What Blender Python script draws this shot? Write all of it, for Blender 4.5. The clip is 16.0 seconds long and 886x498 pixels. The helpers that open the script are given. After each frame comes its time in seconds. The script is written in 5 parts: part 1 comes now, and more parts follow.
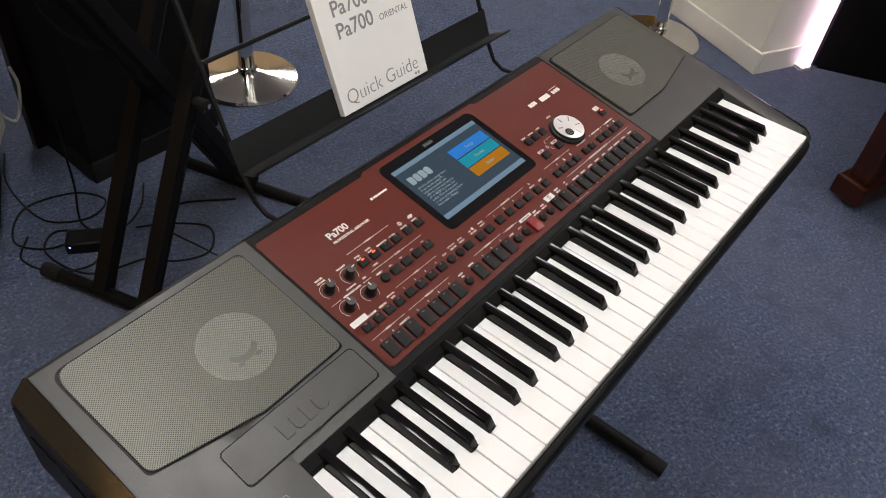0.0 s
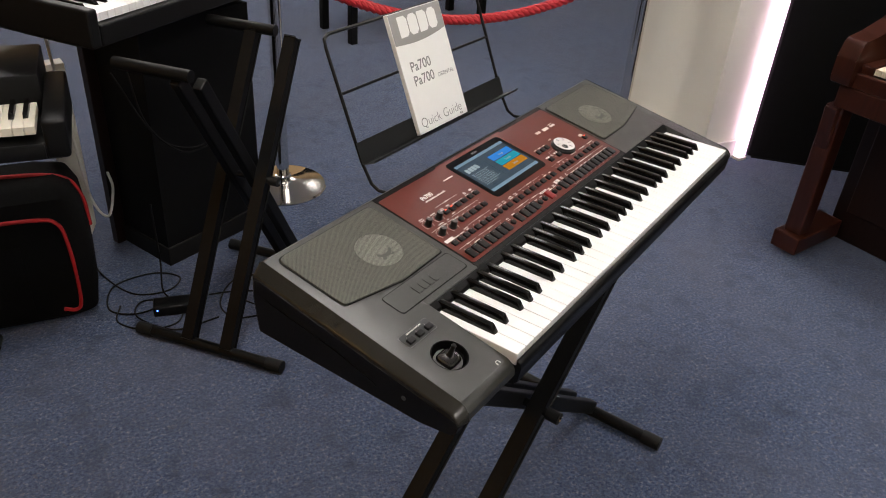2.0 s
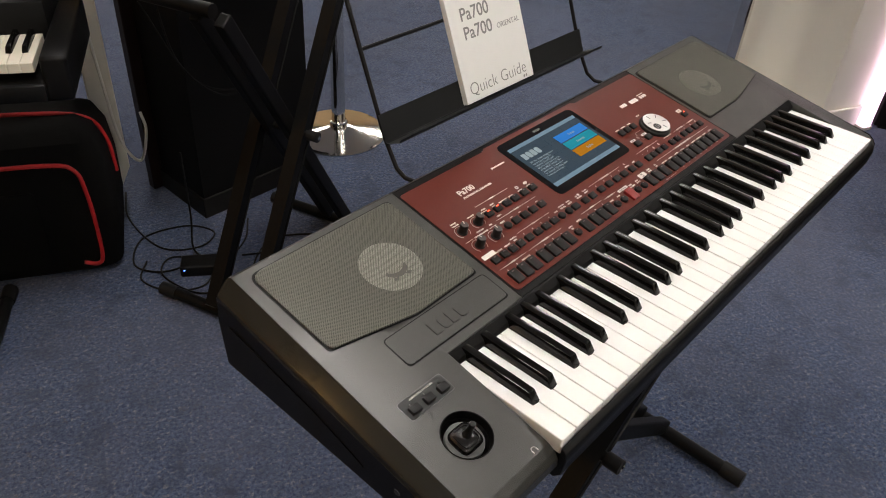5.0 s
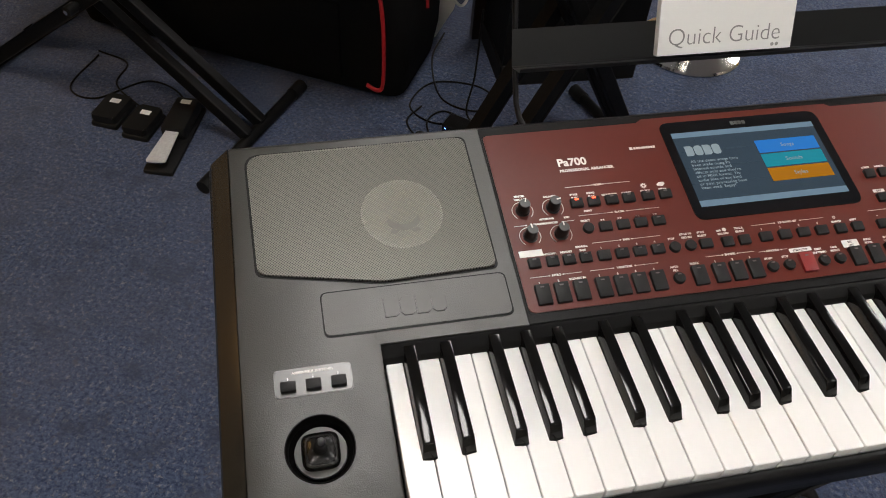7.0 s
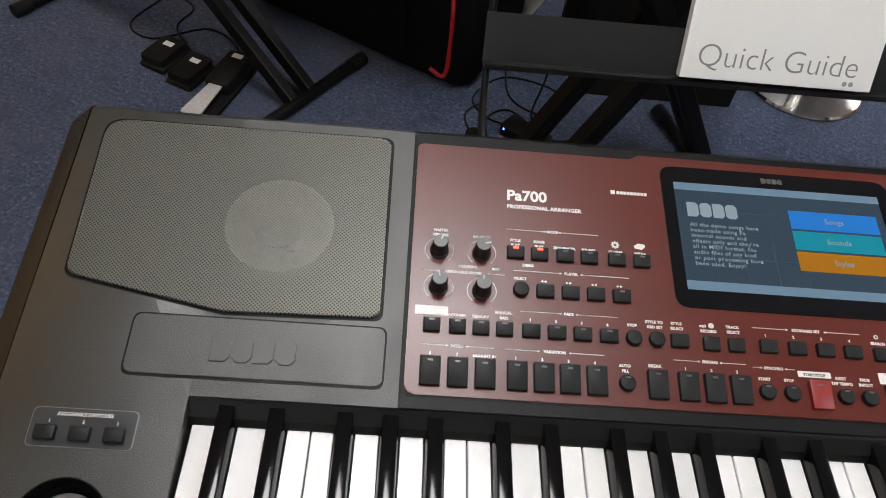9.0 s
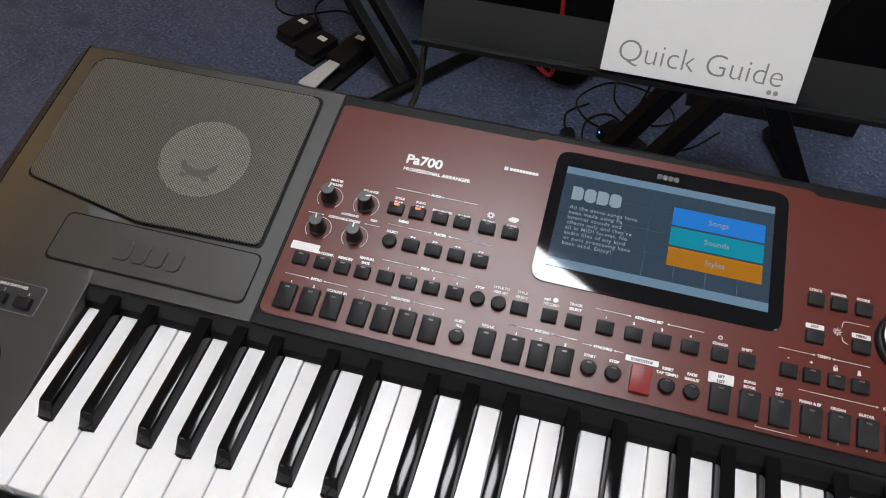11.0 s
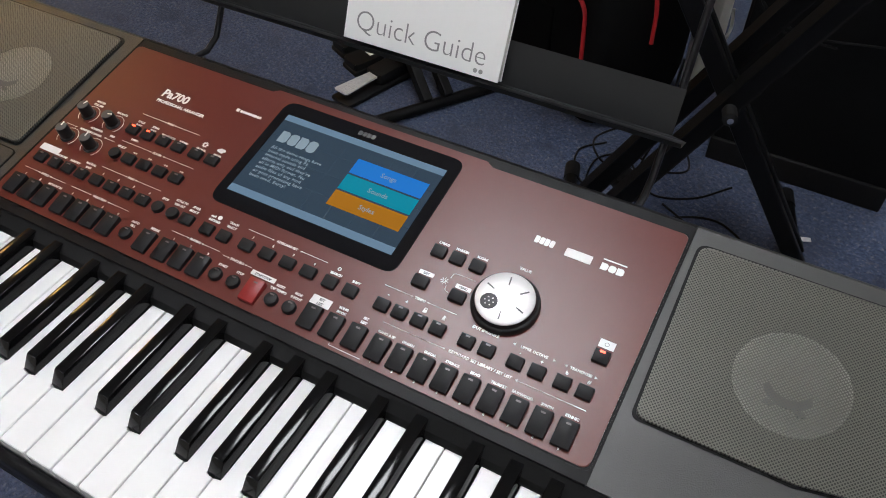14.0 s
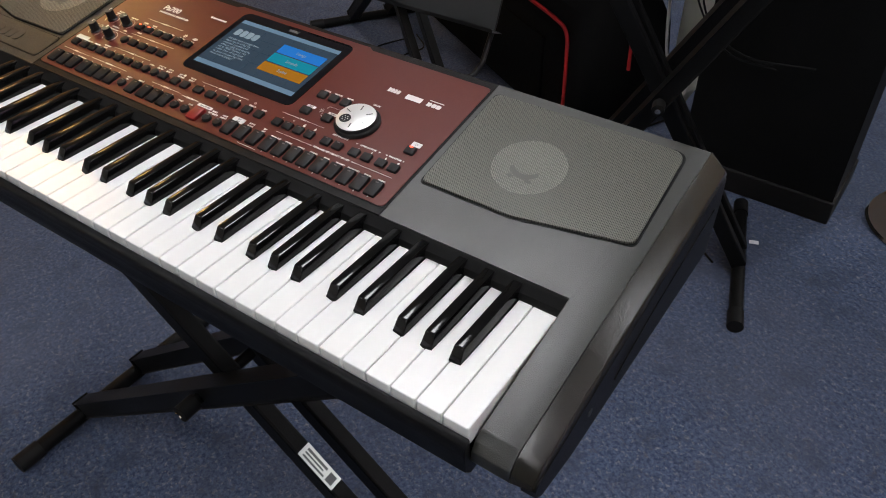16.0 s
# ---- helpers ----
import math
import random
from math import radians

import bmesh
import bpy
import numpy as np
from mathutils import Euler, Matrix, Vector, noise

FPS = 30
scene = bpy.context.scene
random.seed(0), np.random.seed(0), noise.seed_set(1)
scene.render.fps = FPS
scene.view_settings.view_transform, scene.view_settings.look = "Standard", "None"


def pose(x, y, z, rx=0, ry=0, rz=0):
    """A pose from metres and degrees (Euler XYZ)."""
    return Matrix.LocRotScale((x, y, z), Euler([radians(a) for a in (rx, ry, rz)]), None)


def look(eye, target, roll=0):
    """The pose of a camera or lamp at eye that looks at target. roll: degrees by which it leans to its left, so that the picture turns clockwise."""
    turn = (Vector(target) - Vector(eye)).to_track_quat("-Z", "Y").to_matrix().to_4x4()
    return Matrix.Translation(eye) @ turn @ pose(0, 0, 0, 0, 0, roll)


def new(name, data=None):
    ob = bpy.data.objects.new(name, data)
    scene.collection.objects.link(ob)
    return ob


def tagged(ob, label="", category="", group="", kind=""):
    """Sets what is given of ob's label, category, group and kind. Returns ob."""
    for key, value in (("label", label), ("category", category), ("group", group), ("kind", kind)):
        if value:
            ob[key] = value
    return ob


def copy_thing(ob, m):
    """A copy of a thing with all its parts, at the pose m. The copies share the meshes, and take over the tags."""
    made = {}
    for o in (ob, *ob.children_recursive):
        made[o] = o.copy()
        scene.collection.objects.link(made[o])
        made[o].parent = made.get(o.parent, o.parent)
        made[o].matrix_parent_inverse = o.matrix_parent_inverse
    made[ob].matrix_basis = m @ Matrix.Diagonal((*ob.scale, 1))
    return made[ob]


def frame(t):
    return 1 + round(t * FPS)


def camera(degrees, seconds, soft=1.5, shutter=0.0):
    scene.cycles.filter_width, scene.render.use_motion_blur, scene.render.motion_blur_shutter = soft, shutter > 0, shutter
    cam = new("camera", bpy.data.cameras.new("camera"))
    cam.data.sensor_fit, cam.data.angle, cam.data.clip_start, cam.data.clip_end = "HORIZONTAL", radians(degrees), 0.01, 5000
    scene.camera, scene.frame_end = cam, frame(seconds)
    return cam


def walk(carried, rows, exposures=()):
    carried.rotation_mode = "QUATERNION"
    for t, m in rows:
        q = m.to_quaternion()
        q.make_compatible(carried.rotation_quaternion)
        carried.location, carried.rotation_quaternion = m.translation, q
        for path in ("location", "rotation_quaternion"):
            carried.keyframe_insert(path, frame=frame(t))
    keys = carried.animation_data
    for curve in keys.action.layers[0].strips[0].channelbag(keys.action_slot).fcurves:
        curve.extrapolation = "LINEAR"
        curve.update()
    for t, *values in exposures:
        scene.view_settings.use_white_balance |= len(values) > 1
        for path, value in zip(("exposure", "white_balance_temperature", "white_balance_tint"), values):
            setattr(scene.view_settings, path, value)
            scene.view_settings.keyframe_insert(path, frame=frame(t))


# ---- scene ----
import itertools

cam = camera(59.0, 16.0, 1.0)
PATH = [
    (0, (-0.232, -0.128, 1.408), (0.969, 0.681, 0.029), 7.3),
    (0.5, (-0.398, -0.146, 1.418), (0.909, 0.688, 0.154), 3.5),
    (1, (-0.524, -0.176, 1.437), (0.916, 0.553, 0.256), 6.1),
    (1.5, (-0.628, -0.26, 1.445), (0.824, 0.539, 0.326), 5.1),
    (2, (-0.725, -0.347, 1.46), (0.688, 0.579, 0.389), 4.2),
    (2.5, (-0.787, -0.397, 1.446), (0.615, 0.599, 0.424), 3.1),
    (3, (-0.768, -0.391, 1.41), (0.641, 0.633, 0.427), 1.4),
    (3.2, (-0.742, -0.381, 1.403), (0.665, 0.657, 0.433), 1.3),
    (5.3, (-0.365, -0.193, 1.364), (0.766, 0.866, 0.099), 4.0),
    (5.5, (-0.307, -0.189, 1.353), (0.737, 0.931, 0.067), 4.5),
    (6, (-0.194, -0.216, 1.361), (0.587, 1.038, 0.013), 6.2),
    (6.5, (-0.114, -0.248, 1.368), (0.409, 1.056, -0.056), 5.7),
    (7, (-0.053, -0.213, 1.33), (0.293, 1.079, -0.157), 4.9),
    (7.5, (-0.006, -0.183, 1.267), (0.229, 1.169, -0.188), 5.6),
    (8, (0.021, -0.143, 1.241), (0.198, 1.21, -0.222), 6.6),
    (8.5, (0.06, -0.108, 1.233), (0.201, 1.222, -0.254), 7.2),
    (9, (0.116, -0.088, 1.233), (0.225, 1.211, -0.284), 7.7),
    (9.5, (0.186, -0.09, 1.241), (0.221, 1.181, -0.302), 6.9),
    (9.7, (0.214, -0.092, 1.248), (0.212, 1.175, -0.3), 6.9),
    (11.8, (0.402, -0.142, 1.264), (-0.02, 1.118, -0.231), 0.9),
    (12, (0.434, -0.145, 1.259), (0.009, 1.132, -0.221), 2.1),
    (12.5, (0.529, -0.145, 1.268), (-0.054, 1.085, -0.198), -0.5),
    (13, (0.573, -0.132, 1.261), (-0.115, 1.054, -0.195), -2.3),
    (13.5, (0.6, -0.109, 1.249), (-0.004, 1.115, -0.214), -0.4),
    (14, (0.686, -0.088, 1.253), (0.021, 1.112, -0.203), -0.5),
    (14.5, (0.781, -0.09, 1.251), (-0.061, 1.005, -0.195), -3.4),
    (15, (0.852, -0.173, 1.268), (0.006, 0.946, -0.159), -2.3),
    (15.5, (0.925, -0.243, 1.275), (0.103, 0.963, -0.092), -1.0),
    (16, (1.025, -0.281, 1.256), (0.151, 0.955, -0.052), -1.0),
]
walk(cam, [(t, look(eye, target, roll)) for t, eye, target, roll in PATH],
     exposures=((0.0, 0.08, 6400, 10), (1.5, 0.2, 6500, 10), (3.0, 0.4, 6650, 10), (5.5, 0.08, 6700, 10), (7.5, -0.01, 6400, 10), (9.0, 0.06, 6200, 10), (12.5, -0.13, 5900, 10), (14.0, -0.04, 5900, 10), (16.0, -0.06, 6000, 10)))

# ---- world, light ----
world = bpy.data.worlds.new("world")
scene.world = world
world.use_nodes = True
world.node_tree.nodes["Background"].inputs[0].default_value = (0.9, 0.95, 1.0, 1)
world.node_tree.nodes["Background"].inputs[1].default_value = 0.02
LAMP = 27.0

# ---- helpers ----


def mat(name, color, rough=0.5, metal=0.0, var=0.12, scale=40.0, bump=0.0, bscale=900.0, emit=None, power=0.0, spec=0.5, tint=None, rvar=0.0):
    m = bpy.data.materials.new(name)
    m.use_nodes = True
    nt = m.node_tree
    b = nt.nodes["Principled BSDF"]
    b.inputs["Base Color"].default_value = (*color, 1)
    b.inputs["Roughness"].default_value = rough
    b.inputs["Metallic"].default_value = metal
    b.inputs["Specular IOR Level"].default_value = spec
    tc = nt.nodes.new("ShaderNodeTexCoord")
    if var > 0:
        n1 = nt.nodes.new("ShaderNodeTexNoise")
        n1.inputs["Scale"].default_value = scale
        n1.inputs["Detail"].default_value = 5
        nt.links.new(tc.outputs["Object"], n1.inputs["Vector"])
        ramp = nt.nodes.new("ShaderNodeMix")
        ramp.data_type = "RGBA"
        lo = [c * (1 - var) for c in color]
        hi = [min(1, c * (1 + var)) for c in (tint or color)]
        ramp.inputs[6].default_value = (*lo, 1)
        ramp.inputs[7].default_value = (*hi, 1)
        nt.links.new(n1.outputs["Fac"], ramp.inputs[0])
        nt.links.new(ramp.outputs[2], b.inputs["Base Color"])
    if rvar > 0:
        n3 = nt.nodes.new("ShaderNodeTexNoise")
        n3.inputs["Scale"].default_value = scale * 0.4
        n3.inputs["Detail"].default_value = 6
        nt.links.new(tc.outputs["Object"], n3.inputs["Vector"])
        mr = nt.nodes.new("ShaderNodeMapRange")
        mr.inputs[1].default_value, mr.inputs[2].default_value = 0.35, 0.7
        mr.inputs[3].default_value, mr.inputs[4].default_value = rough - rvar, rough + rvar
        nt.links.new(n3.outputs["Fac"], mr.inputs[0])
        nt.links.new(mr.outputs[0], b.inputs["Roughness"])
    if bump > 0:
        n2 = nt.nodes.new("ShaderNodeTexNoise")
        n2.inputs["Scale"].default_value = bscale
        n2.inputs["Detail"].default_value = 3
        nt.links.new(tc.outputs["Object"], n2.inputs["Vector"])
        bp = nt.nodes.new("ShaderNodeBump")
        bp.inputs["Strength"].default_value = bump
        bp.inputs["Distance"].default_value = 1.0 / bscale
        nt.links.new(n2.outputs["Fac"], bp.inputs["Height"])
        nt.links.new(bp.outputs["Normal"], b.inputs["Normal"])
    if emit:
        b.inputs["Emission Color"].default_value = (*emit, 1)
        b.inputs["Emission Strength"].default_value = power
    return m


def carpet_material():
    m = bpy.data.materials.new("carpet_blue")
    m.use_nodes = True
    nt = m.node_tree
    b = nt.nodes["Principled BSDF"]
    b.inputs["Roughness"].default_value = 0.95
    b.inputs["Specular IOR Level"].default_value = 0.1
    b.inputs["Sheen Weight"].default_value = 0.30
    b.inputs["Sheen Roughness"].default_value = 0.45
    b.inputs["Sheen Tint"].default_value = (0.72, 0.78, 0.92, 1)
    tc = nt.nodes.new("ShaderNodeTexCoord")

    def noise_node(scale, detail, rough=0.6):
        n = nt.nodes.new("ShaderNodeTexNoise")
        n.inputs["Scale"].default_value, n.inputs["Detail"].default_value, n.inputs["Roughness"].default_value = scale, detail, rough
        nt.links.new(tc.outputs["Object"], n.inputs["Vector"])
        return n

    def mix(fac, a, c):
        x = nt.nodes.new("ShaderNodeMix")
        x.data_type = "RGBA"
        for i, v in ((6, a), (7, c)):
            if isinstance(v, tuple):
                x.inputs[i].default_value = (*v, 1)
            else:
                nt.links.new(v, x.inputs[i])
        nt.links.new(fac, x.inputs[0])
        return x.outputs[2]

    def ramp(fac, lo, hi):
        r = nt.nodes.new("ShaderNodeMapRange")
        r.inputs[1].default_value, r.inputs[2].default_value = lo, hi
        nt.links.new(fac, r.inputs[0])
        return r.outputs[0]
    fleck = noise_node(120, 3, 0.75)
    fleck2 = noise_node(95, 3, 0.75)
    fleck3 = noise_node(42, 3, 0.7)
    wide = noise_node(2.2, 5, 0.6)
    c = mix(ramp(fleck.outputs["Fac"], 0.36, 0.64), (0.016, 0.028, 0.066), (0.082, 0.108, 0.178))
    c = mix(ramp(fleck2.outputs["Fac"], 0.54, 0.74), c, (0.22, 0.218, 0.228))
    c = mix(ramp(fleck3.outputs["Fac"], 0.58, 0.72), c, (0.070, 0.068, 0.085))
    patch = noise_node(13, 5, 0.65)
    c = mix(ramp(patch.outputs["Fac"], 0.50, 0.72), c, (0.030, 0.038, 0.064))
    dull = mix(ramp(wide.outputs["Fac"], 0.35, 0.75), c, (0.082, 0.088, 0.122))
    half = nt.nodes.new("ShaderNodeMix")
    half.data_type = "RGBA"
    half.inputs[0].default_value = 0.6
    nt.links.new(c, half.inputs[6])
    nt.links.new(dull, half.inputs[7])
    nt.links.new(half.outputs[2], b.inputs["Base Color"])
    bp = nt.nodes.new("ShaderNodeBump")
    bp.inputs["Strength"].default_value, bp.inputs["Distance"].default_value = 0.7, 0.004
    nt.links.new(fleck.outputs["Fac"], bp.inputs["Height"])
    nt.links.new(bp.outputs["Normal"], b.inputs["Normal"])
    return m


def grille_material():
    m = bpy.data.materials.new("perforated_steel")
    m.use_nodes = True
    nt = m.node_tree
    b = nt.nodes["Principled BSDF"]
    b.inputs["Base Color"].default_value = (0.102, 0.101, 0.082, 1)
    b.inputs["Roughness"].default_value = 0.42
    b.inputs["Metallic"].default_value = 0.25
    tc = nt.nodes.new("ShaderNodeTexCoord")
    mp = nt.nodes.new("ShaderNodeMapping")
    mp.inputs["Rotation"].default_value = (0, 0, radians(45))
    vo = nt.nodes.new("ShaderNodeTexVoronoi")
    vo.voronoi_dimensions = "2D"
    vo.inputs["Scale"].default_value = 560
    vo.inputs["Randomness"].default_value = 0.0
    lt = nt.nodes.new("ShaderNodeMath")
    lt.operation = "LESS_THAN"
    lt.inputs[1].default_value = 0.325
    tr = nt.nodes.new("ShaderNodeBsdfTransparent")
    mx = nt.nodes.new("ShaderNodeMixShader")
    nt.links.new(tc.outputs["Object"], mp.inputs["Vector"])
    nt.links.new(mp.outputs["Vector"], vo.inputs["Vector"])
    nt.links.new(vo.outputs["Distance"], lt.inputs[0])
    nt.links.new(lt.outputs[0], mx.inputs[0])
    nt.links.new(b.outputs[0], mx.inputs[1])
    nt.links.new(tr.outputs[0], mx.inputs[2])
    nt.links.new(mx.outputs[0], nt.nodes["Material Output"].inputs["Surface"])
    return m


def wood_material(name, dark, light, rough, scale=1.0):
    m = bpy.data.materials.new(name)
    m.use_nodes = True
    nt = m.node_tree
    b = nt.nodes["Principled BSDF"]
    b.inputs["Roughness"].default_value = rough
    b.inputs["Coat Weight"].default_value = 0.08
    b.inputs["Specular IOR Level"].default_value = 0.3
    b.inputs["Coat Roughness"].default_value = 0.2
    tc = nt.nodes.new("ShaderNodeTexCoord")
    mp = nt.nodes.new("ShaderNodeMapping")
    mp.inputs["Scale"].default_value = (30 * scale, 30 * scale, 3 * scale)
    n = nt.nodes.new("ShaderNodeTexNoise")
    n.inputs["Scale"].default_value, n.inputs["Detail"].default_value, n.inputs["Distortion"].default_value = 2.0, 6, 1.2
    x = nt.nodes.new("ShaderNodeMix")
    x.data_type = "RGBA"
    x.inputs[6].default_value, x.inputs[7].default_value = (*dark, 1), (*light, 1)
    nt.links.new(tc.outputs["Object"], mp.inputs["Vector"])
    nt.links.new(mp.outputs["Vector"], n.inputs["Vector"])
    nt.links.new(n.outputs["Fac"], x.inputs[0])
    nt.links.new(x.outputs[2], b.inputs["Base Color"])
    return m


def where(ob):
    """The world matrix of an object, before the scene is evaluated."""
    return ob.matrix_basis if ob.parent is None else where(ob.parent) @ ob.matrix_parent_inverse @ ob.matrix_basis


def put(ob, parent, m=None):
    ob.matrix_basis = m if m is not None else Matrix()
    if parent is not None:
        ob.parent = parent
        ob.matrix_parent_inverse = where(parent).inverted()
    return ob


def as_mesh(name, bm, material, smooth=False):
    me = bpy.data.meshes.new(name)
    bmesh.ops.recalc_face_normals(bm, faces=bm.faces)
    bm.to_mesh(me)
    bm.free()
    me.materials.append(material)
    if smooth:
        for p in me.polygons:
            p.use_smooth = True
        me.set_sharp_from_angle(angle=radians(40))
    return me


def part(name, bm, material, parent, label="", m=None, smooth=False):
    """Links a bmesh, or a ready mesh, as one mesh object under a thing or a part; m is its pose in the world."""
    me = as_mesh(name, bm, material, smooth) if isinstance(bm, bmesh.types.BMesh) else bm
    ob = put(new(name, me), parent, m)
    return tagged(ob, label)


def thing(name, label, category, m, group="", kind=""):
    ob = new(name)
    ob.empty_display_size = 0.05
    ob.matrix_basis = m
    return tagged(ob, label, category, group, kind)


def single(name, bm, material, label, category, m=None, smooth=False, group="", kind=""):
    ob = part(name, bm, material, None, "", m, smooth)
    return tagged(ob, label, category, group, kind)


def box(x0, x1, y0, y1, z0, z1, bevel=0.0, seg=2, bm=None):
    bm = bm or bmesh.new()
    r = bmesh.ops.create_cube(bm, size=1)
    for v in r["verts"]:
        v.co = Vector((x0 + (v.co.x + 0.5) * (x1 - x0), y0 + (v.co.y + 0.5) * (y1 - y0), z0 + (v.co.z + 0.5) * (z1 - z0)))
    if bevel:
        es = list({e for v in r["verts"] for e in v.link_edges})
        bmesh.ops.bevel(bm, geom=es, offset=bevel, segments=seg, affect="EDGES", profile=0.5)
    return bm


def prism(poly, z0, z1, bevel=0.0, seg=2, axis="z", bm=None, top_only=False):
    """A polygon drawn up between two heights; axis x takes (y, z) points and runs along x."""
    bm = bm or bmesh.new()
    put3 = (lambda a, b, c: (a, b, c)) if axis == "z" else (lambda a, b, c: (c, a, b))
    lo = [bm.verts.new(put3(a, b, z0)) for a, b in poly]
    hi = [bm.verts.new(put3(a, b, z1)) for a, b in poly]
    n = len(poly)
    bot = bm.faces.new(lo[::-1])
    top = bm.faces.new(hi)
    for i in range(n):
        bm.faces.new((lo[i], lo[(i + 1) % n], hi[(i + 1) % n], hi[i]))
    if bevel:
        es = set(top.edges) if top_only else {e for v in lo + hi for e in v.link_edges}
        bmesh.ops.bevel(bm, geom=list(es), offset=bevel, segments=seg, affect="EDGES", profile=0.5)
    return bm


def rounded(poly, r, n=5):
    """The polygon with its corners rounded off; r is one radius or one for each corner."""
    out = []
    k = len(poly)
    rs = r if isinstance(r, (list, tuple)) else [r] * k
    for i in range(k):
        p, a, c = (Vector(poly[j]) for j in (i, (i - 1) % k, (i + 1) % k))
        da, dc = (a - p).normalized(), (c - p).normalized()
        ang = math.acos(max(-1, min(1, da.dot(dc)))) / 2
        t = rs[i] / math.tan(ang)
        s, e = p + da * t, p + dc * t
        for j in range(n + 1):
            f = j / n
            out.append(tuple((1 - f) ** 2 * s + 2 * f * (1 - f) * p + f * f * e))
    return out


def rect(x0, x1, y0, y1):
    return [(x0, y0), (x1, y0), (x1, y1), (x0, y1)]


def lathe(profile, n=32, bm=None, at=(0, 0, 0)):
    """Turns (radius, height) points round the z axis."""
    bm = bm or bmesh.new()
    rings = []
    for r, z in profile:
        if r < 1e-6:
            rings.append([bm.verts.new((at[0], at[1], at[2] + z))])
        else:
            rings.append([bm.verts.new((at[0] + r * math.cos(2 * math.pi * i / n), at[1] + r * math.sin(2 * math.pi * i / n), at[2] + z)) for i in range(n)])
    for a, b in zip(rings, rings[1:]):
        for i in range(n):
            j = (i + 1) % n
            vs = [a[i % len(a)], a[j % len(a)], b[j % len(b)], b[i % len(b)]]
            vs = list(dict.fromkeys(vs))
            if len(vs) > 2:
                bm.faces.new(vs)
    return bm


def smooth_line(points, step=6):
    """Catmull-Rom through the points."""
    ps = [Vector(p) for p in points]
    ps = [2 * ps[0] - ps[1]] + ps + [2 * ps[-1] - ps[-2]]
    out = []
    for i in range(1, len(ps) - 2):
        a, b, c, d = ps[i - 1:i + 3]
        for j in range(step):
            t = j / step
            out.append(0.5 * (2 * b + (c - a) * t + (2 * a - 5 * b + 4 * c - d) * t * t + (3 * b - a - 3 * c + d) * t ** 3))
    return out + [ps[-2]]


def tube(points, r, n=10, bm=None, flat=1.0):
    """A tube of n sides along the points; flat squeezes it to an oval."""
    bm = bm or bmesh.new()
    ps = [Vector(p) for p in points]
    up = Vector((0, 0, 1))
    rings = []
    for i, p in enumerate(ps):
        d = (ps[min(i + 1, len(ps) - 1)] - ps[max(i - 1, 0)]).normalized()
        s = d.cross(up)
        s = s.normalized() if s.length > 1e-4 else Vector((1, 0, 0))
        u = s.cross(d)
        rings.append([bm.verts.new(p + s * r * math.cos(2 * math.pi * k / n) + u * r * flat * math.sin(2 * math.pi * k / n)) for k in range(n)])
    for a, b in zip(rings, rings[1:]):
        for k in range(n):
            bm.faces.new((a[k], a[(k + 1) % n], b[(k + 1) % n], b[k]))
    bm.faces.new(rings[0][::-1])
    bm.faces.new(rings[-1])
    return bm


def bar(p, q, w, h, bevel=0.004, side=(0, 1, 0), bm=None):
    """A square steel tube from p to q: w across the side direction, h across the rest."""
    bm = bm or bmesh.new()
    p, q, s = Vector(p), Vector(q), Vector(side).normalized()
    d = (q - p).normalized()
    s = (s - d * s.dot(d)).normalized()
    u = d.cross(s)
    r = bmesh.ops.create_cube(bm, size=1)
    for v in r["verts"]:
        c = v.co.copy()
        v.co = p + d * ((c.x + 0.5) * (q - p).length) + s * (c.y * w) + u * (c.z * h)
    if bevel:
        bmesh.ops.bevel(bm, geom=list({e for v in r["verts"] for e in v.link_edges}), offset=bevel, segments=2, affect="EDGES", profile=0.5)
    return bm


TEXTS = {}


def text_mesh(body, size, material, bold=0.0, align="CENTER", spacing=1.0, shear=0.0, width=1.0):
    key = (body, size, material.name, bold, align, spacing, shear, width)
    if key not in TEXTS:
        cu = bpy.data.curves.new("legend", "FONT")
        cu.body, cu.size, cu.align_x, cu.offset, cu.space_character, cu.shear = body, size, align, bold, spacing, shear
        cu.resolution_u = 2 if size < 0.008 else 6
        cu.extrude = 0.00008
        ob = bpy.data.objects.new("legend", cu)
        scene.collection.objects.link(ob)
        dg = bpy.context.evaluated_depsgraph_get()
        me = bpy.data.meshes.new_from_object(ob.evaluated_get(dg))
        bpy.data.objects.remove(ob)
        bpy.data.curves.remove(cu)
        me.transform(Matrix.Diagonal((width, 1, 1, 1)))
        me.materials.clear()
        me.materials.append(material)
        TEXTS[key] = me
    return TEXTS[key]


def block_logo(x0, y0, w, h, z0, z1, n=4, lean=0.0):
    """A word mark as plain blocks with narrow gaps, each with a cut corner."""
    bm = bmesh.new()
    g = w / n
    for i in range(n):
        a, b = x0 + i * g + 0.04 * g, x0 + (i + 1) * g - 0.06 * g
        c = 0.22 * g
        s = [(a, y0), (b - c, y0), (b, y0 + c), (b, y0 + h - c), (b - c, y0 + h), (a, y0 + h)]
        if i % 2:
            s = [(a + c, y0), (b - c, y0), (b, y0 + c), (b, y0 + h - c), (b - c, y0 + h), (a + c, y0 + h), (a, y0 + h - c), (a, y0 + c)]
        prism([(x + lean * (y - y0), y) for x, y in s], z0, z1, bm=bm)
    return bm


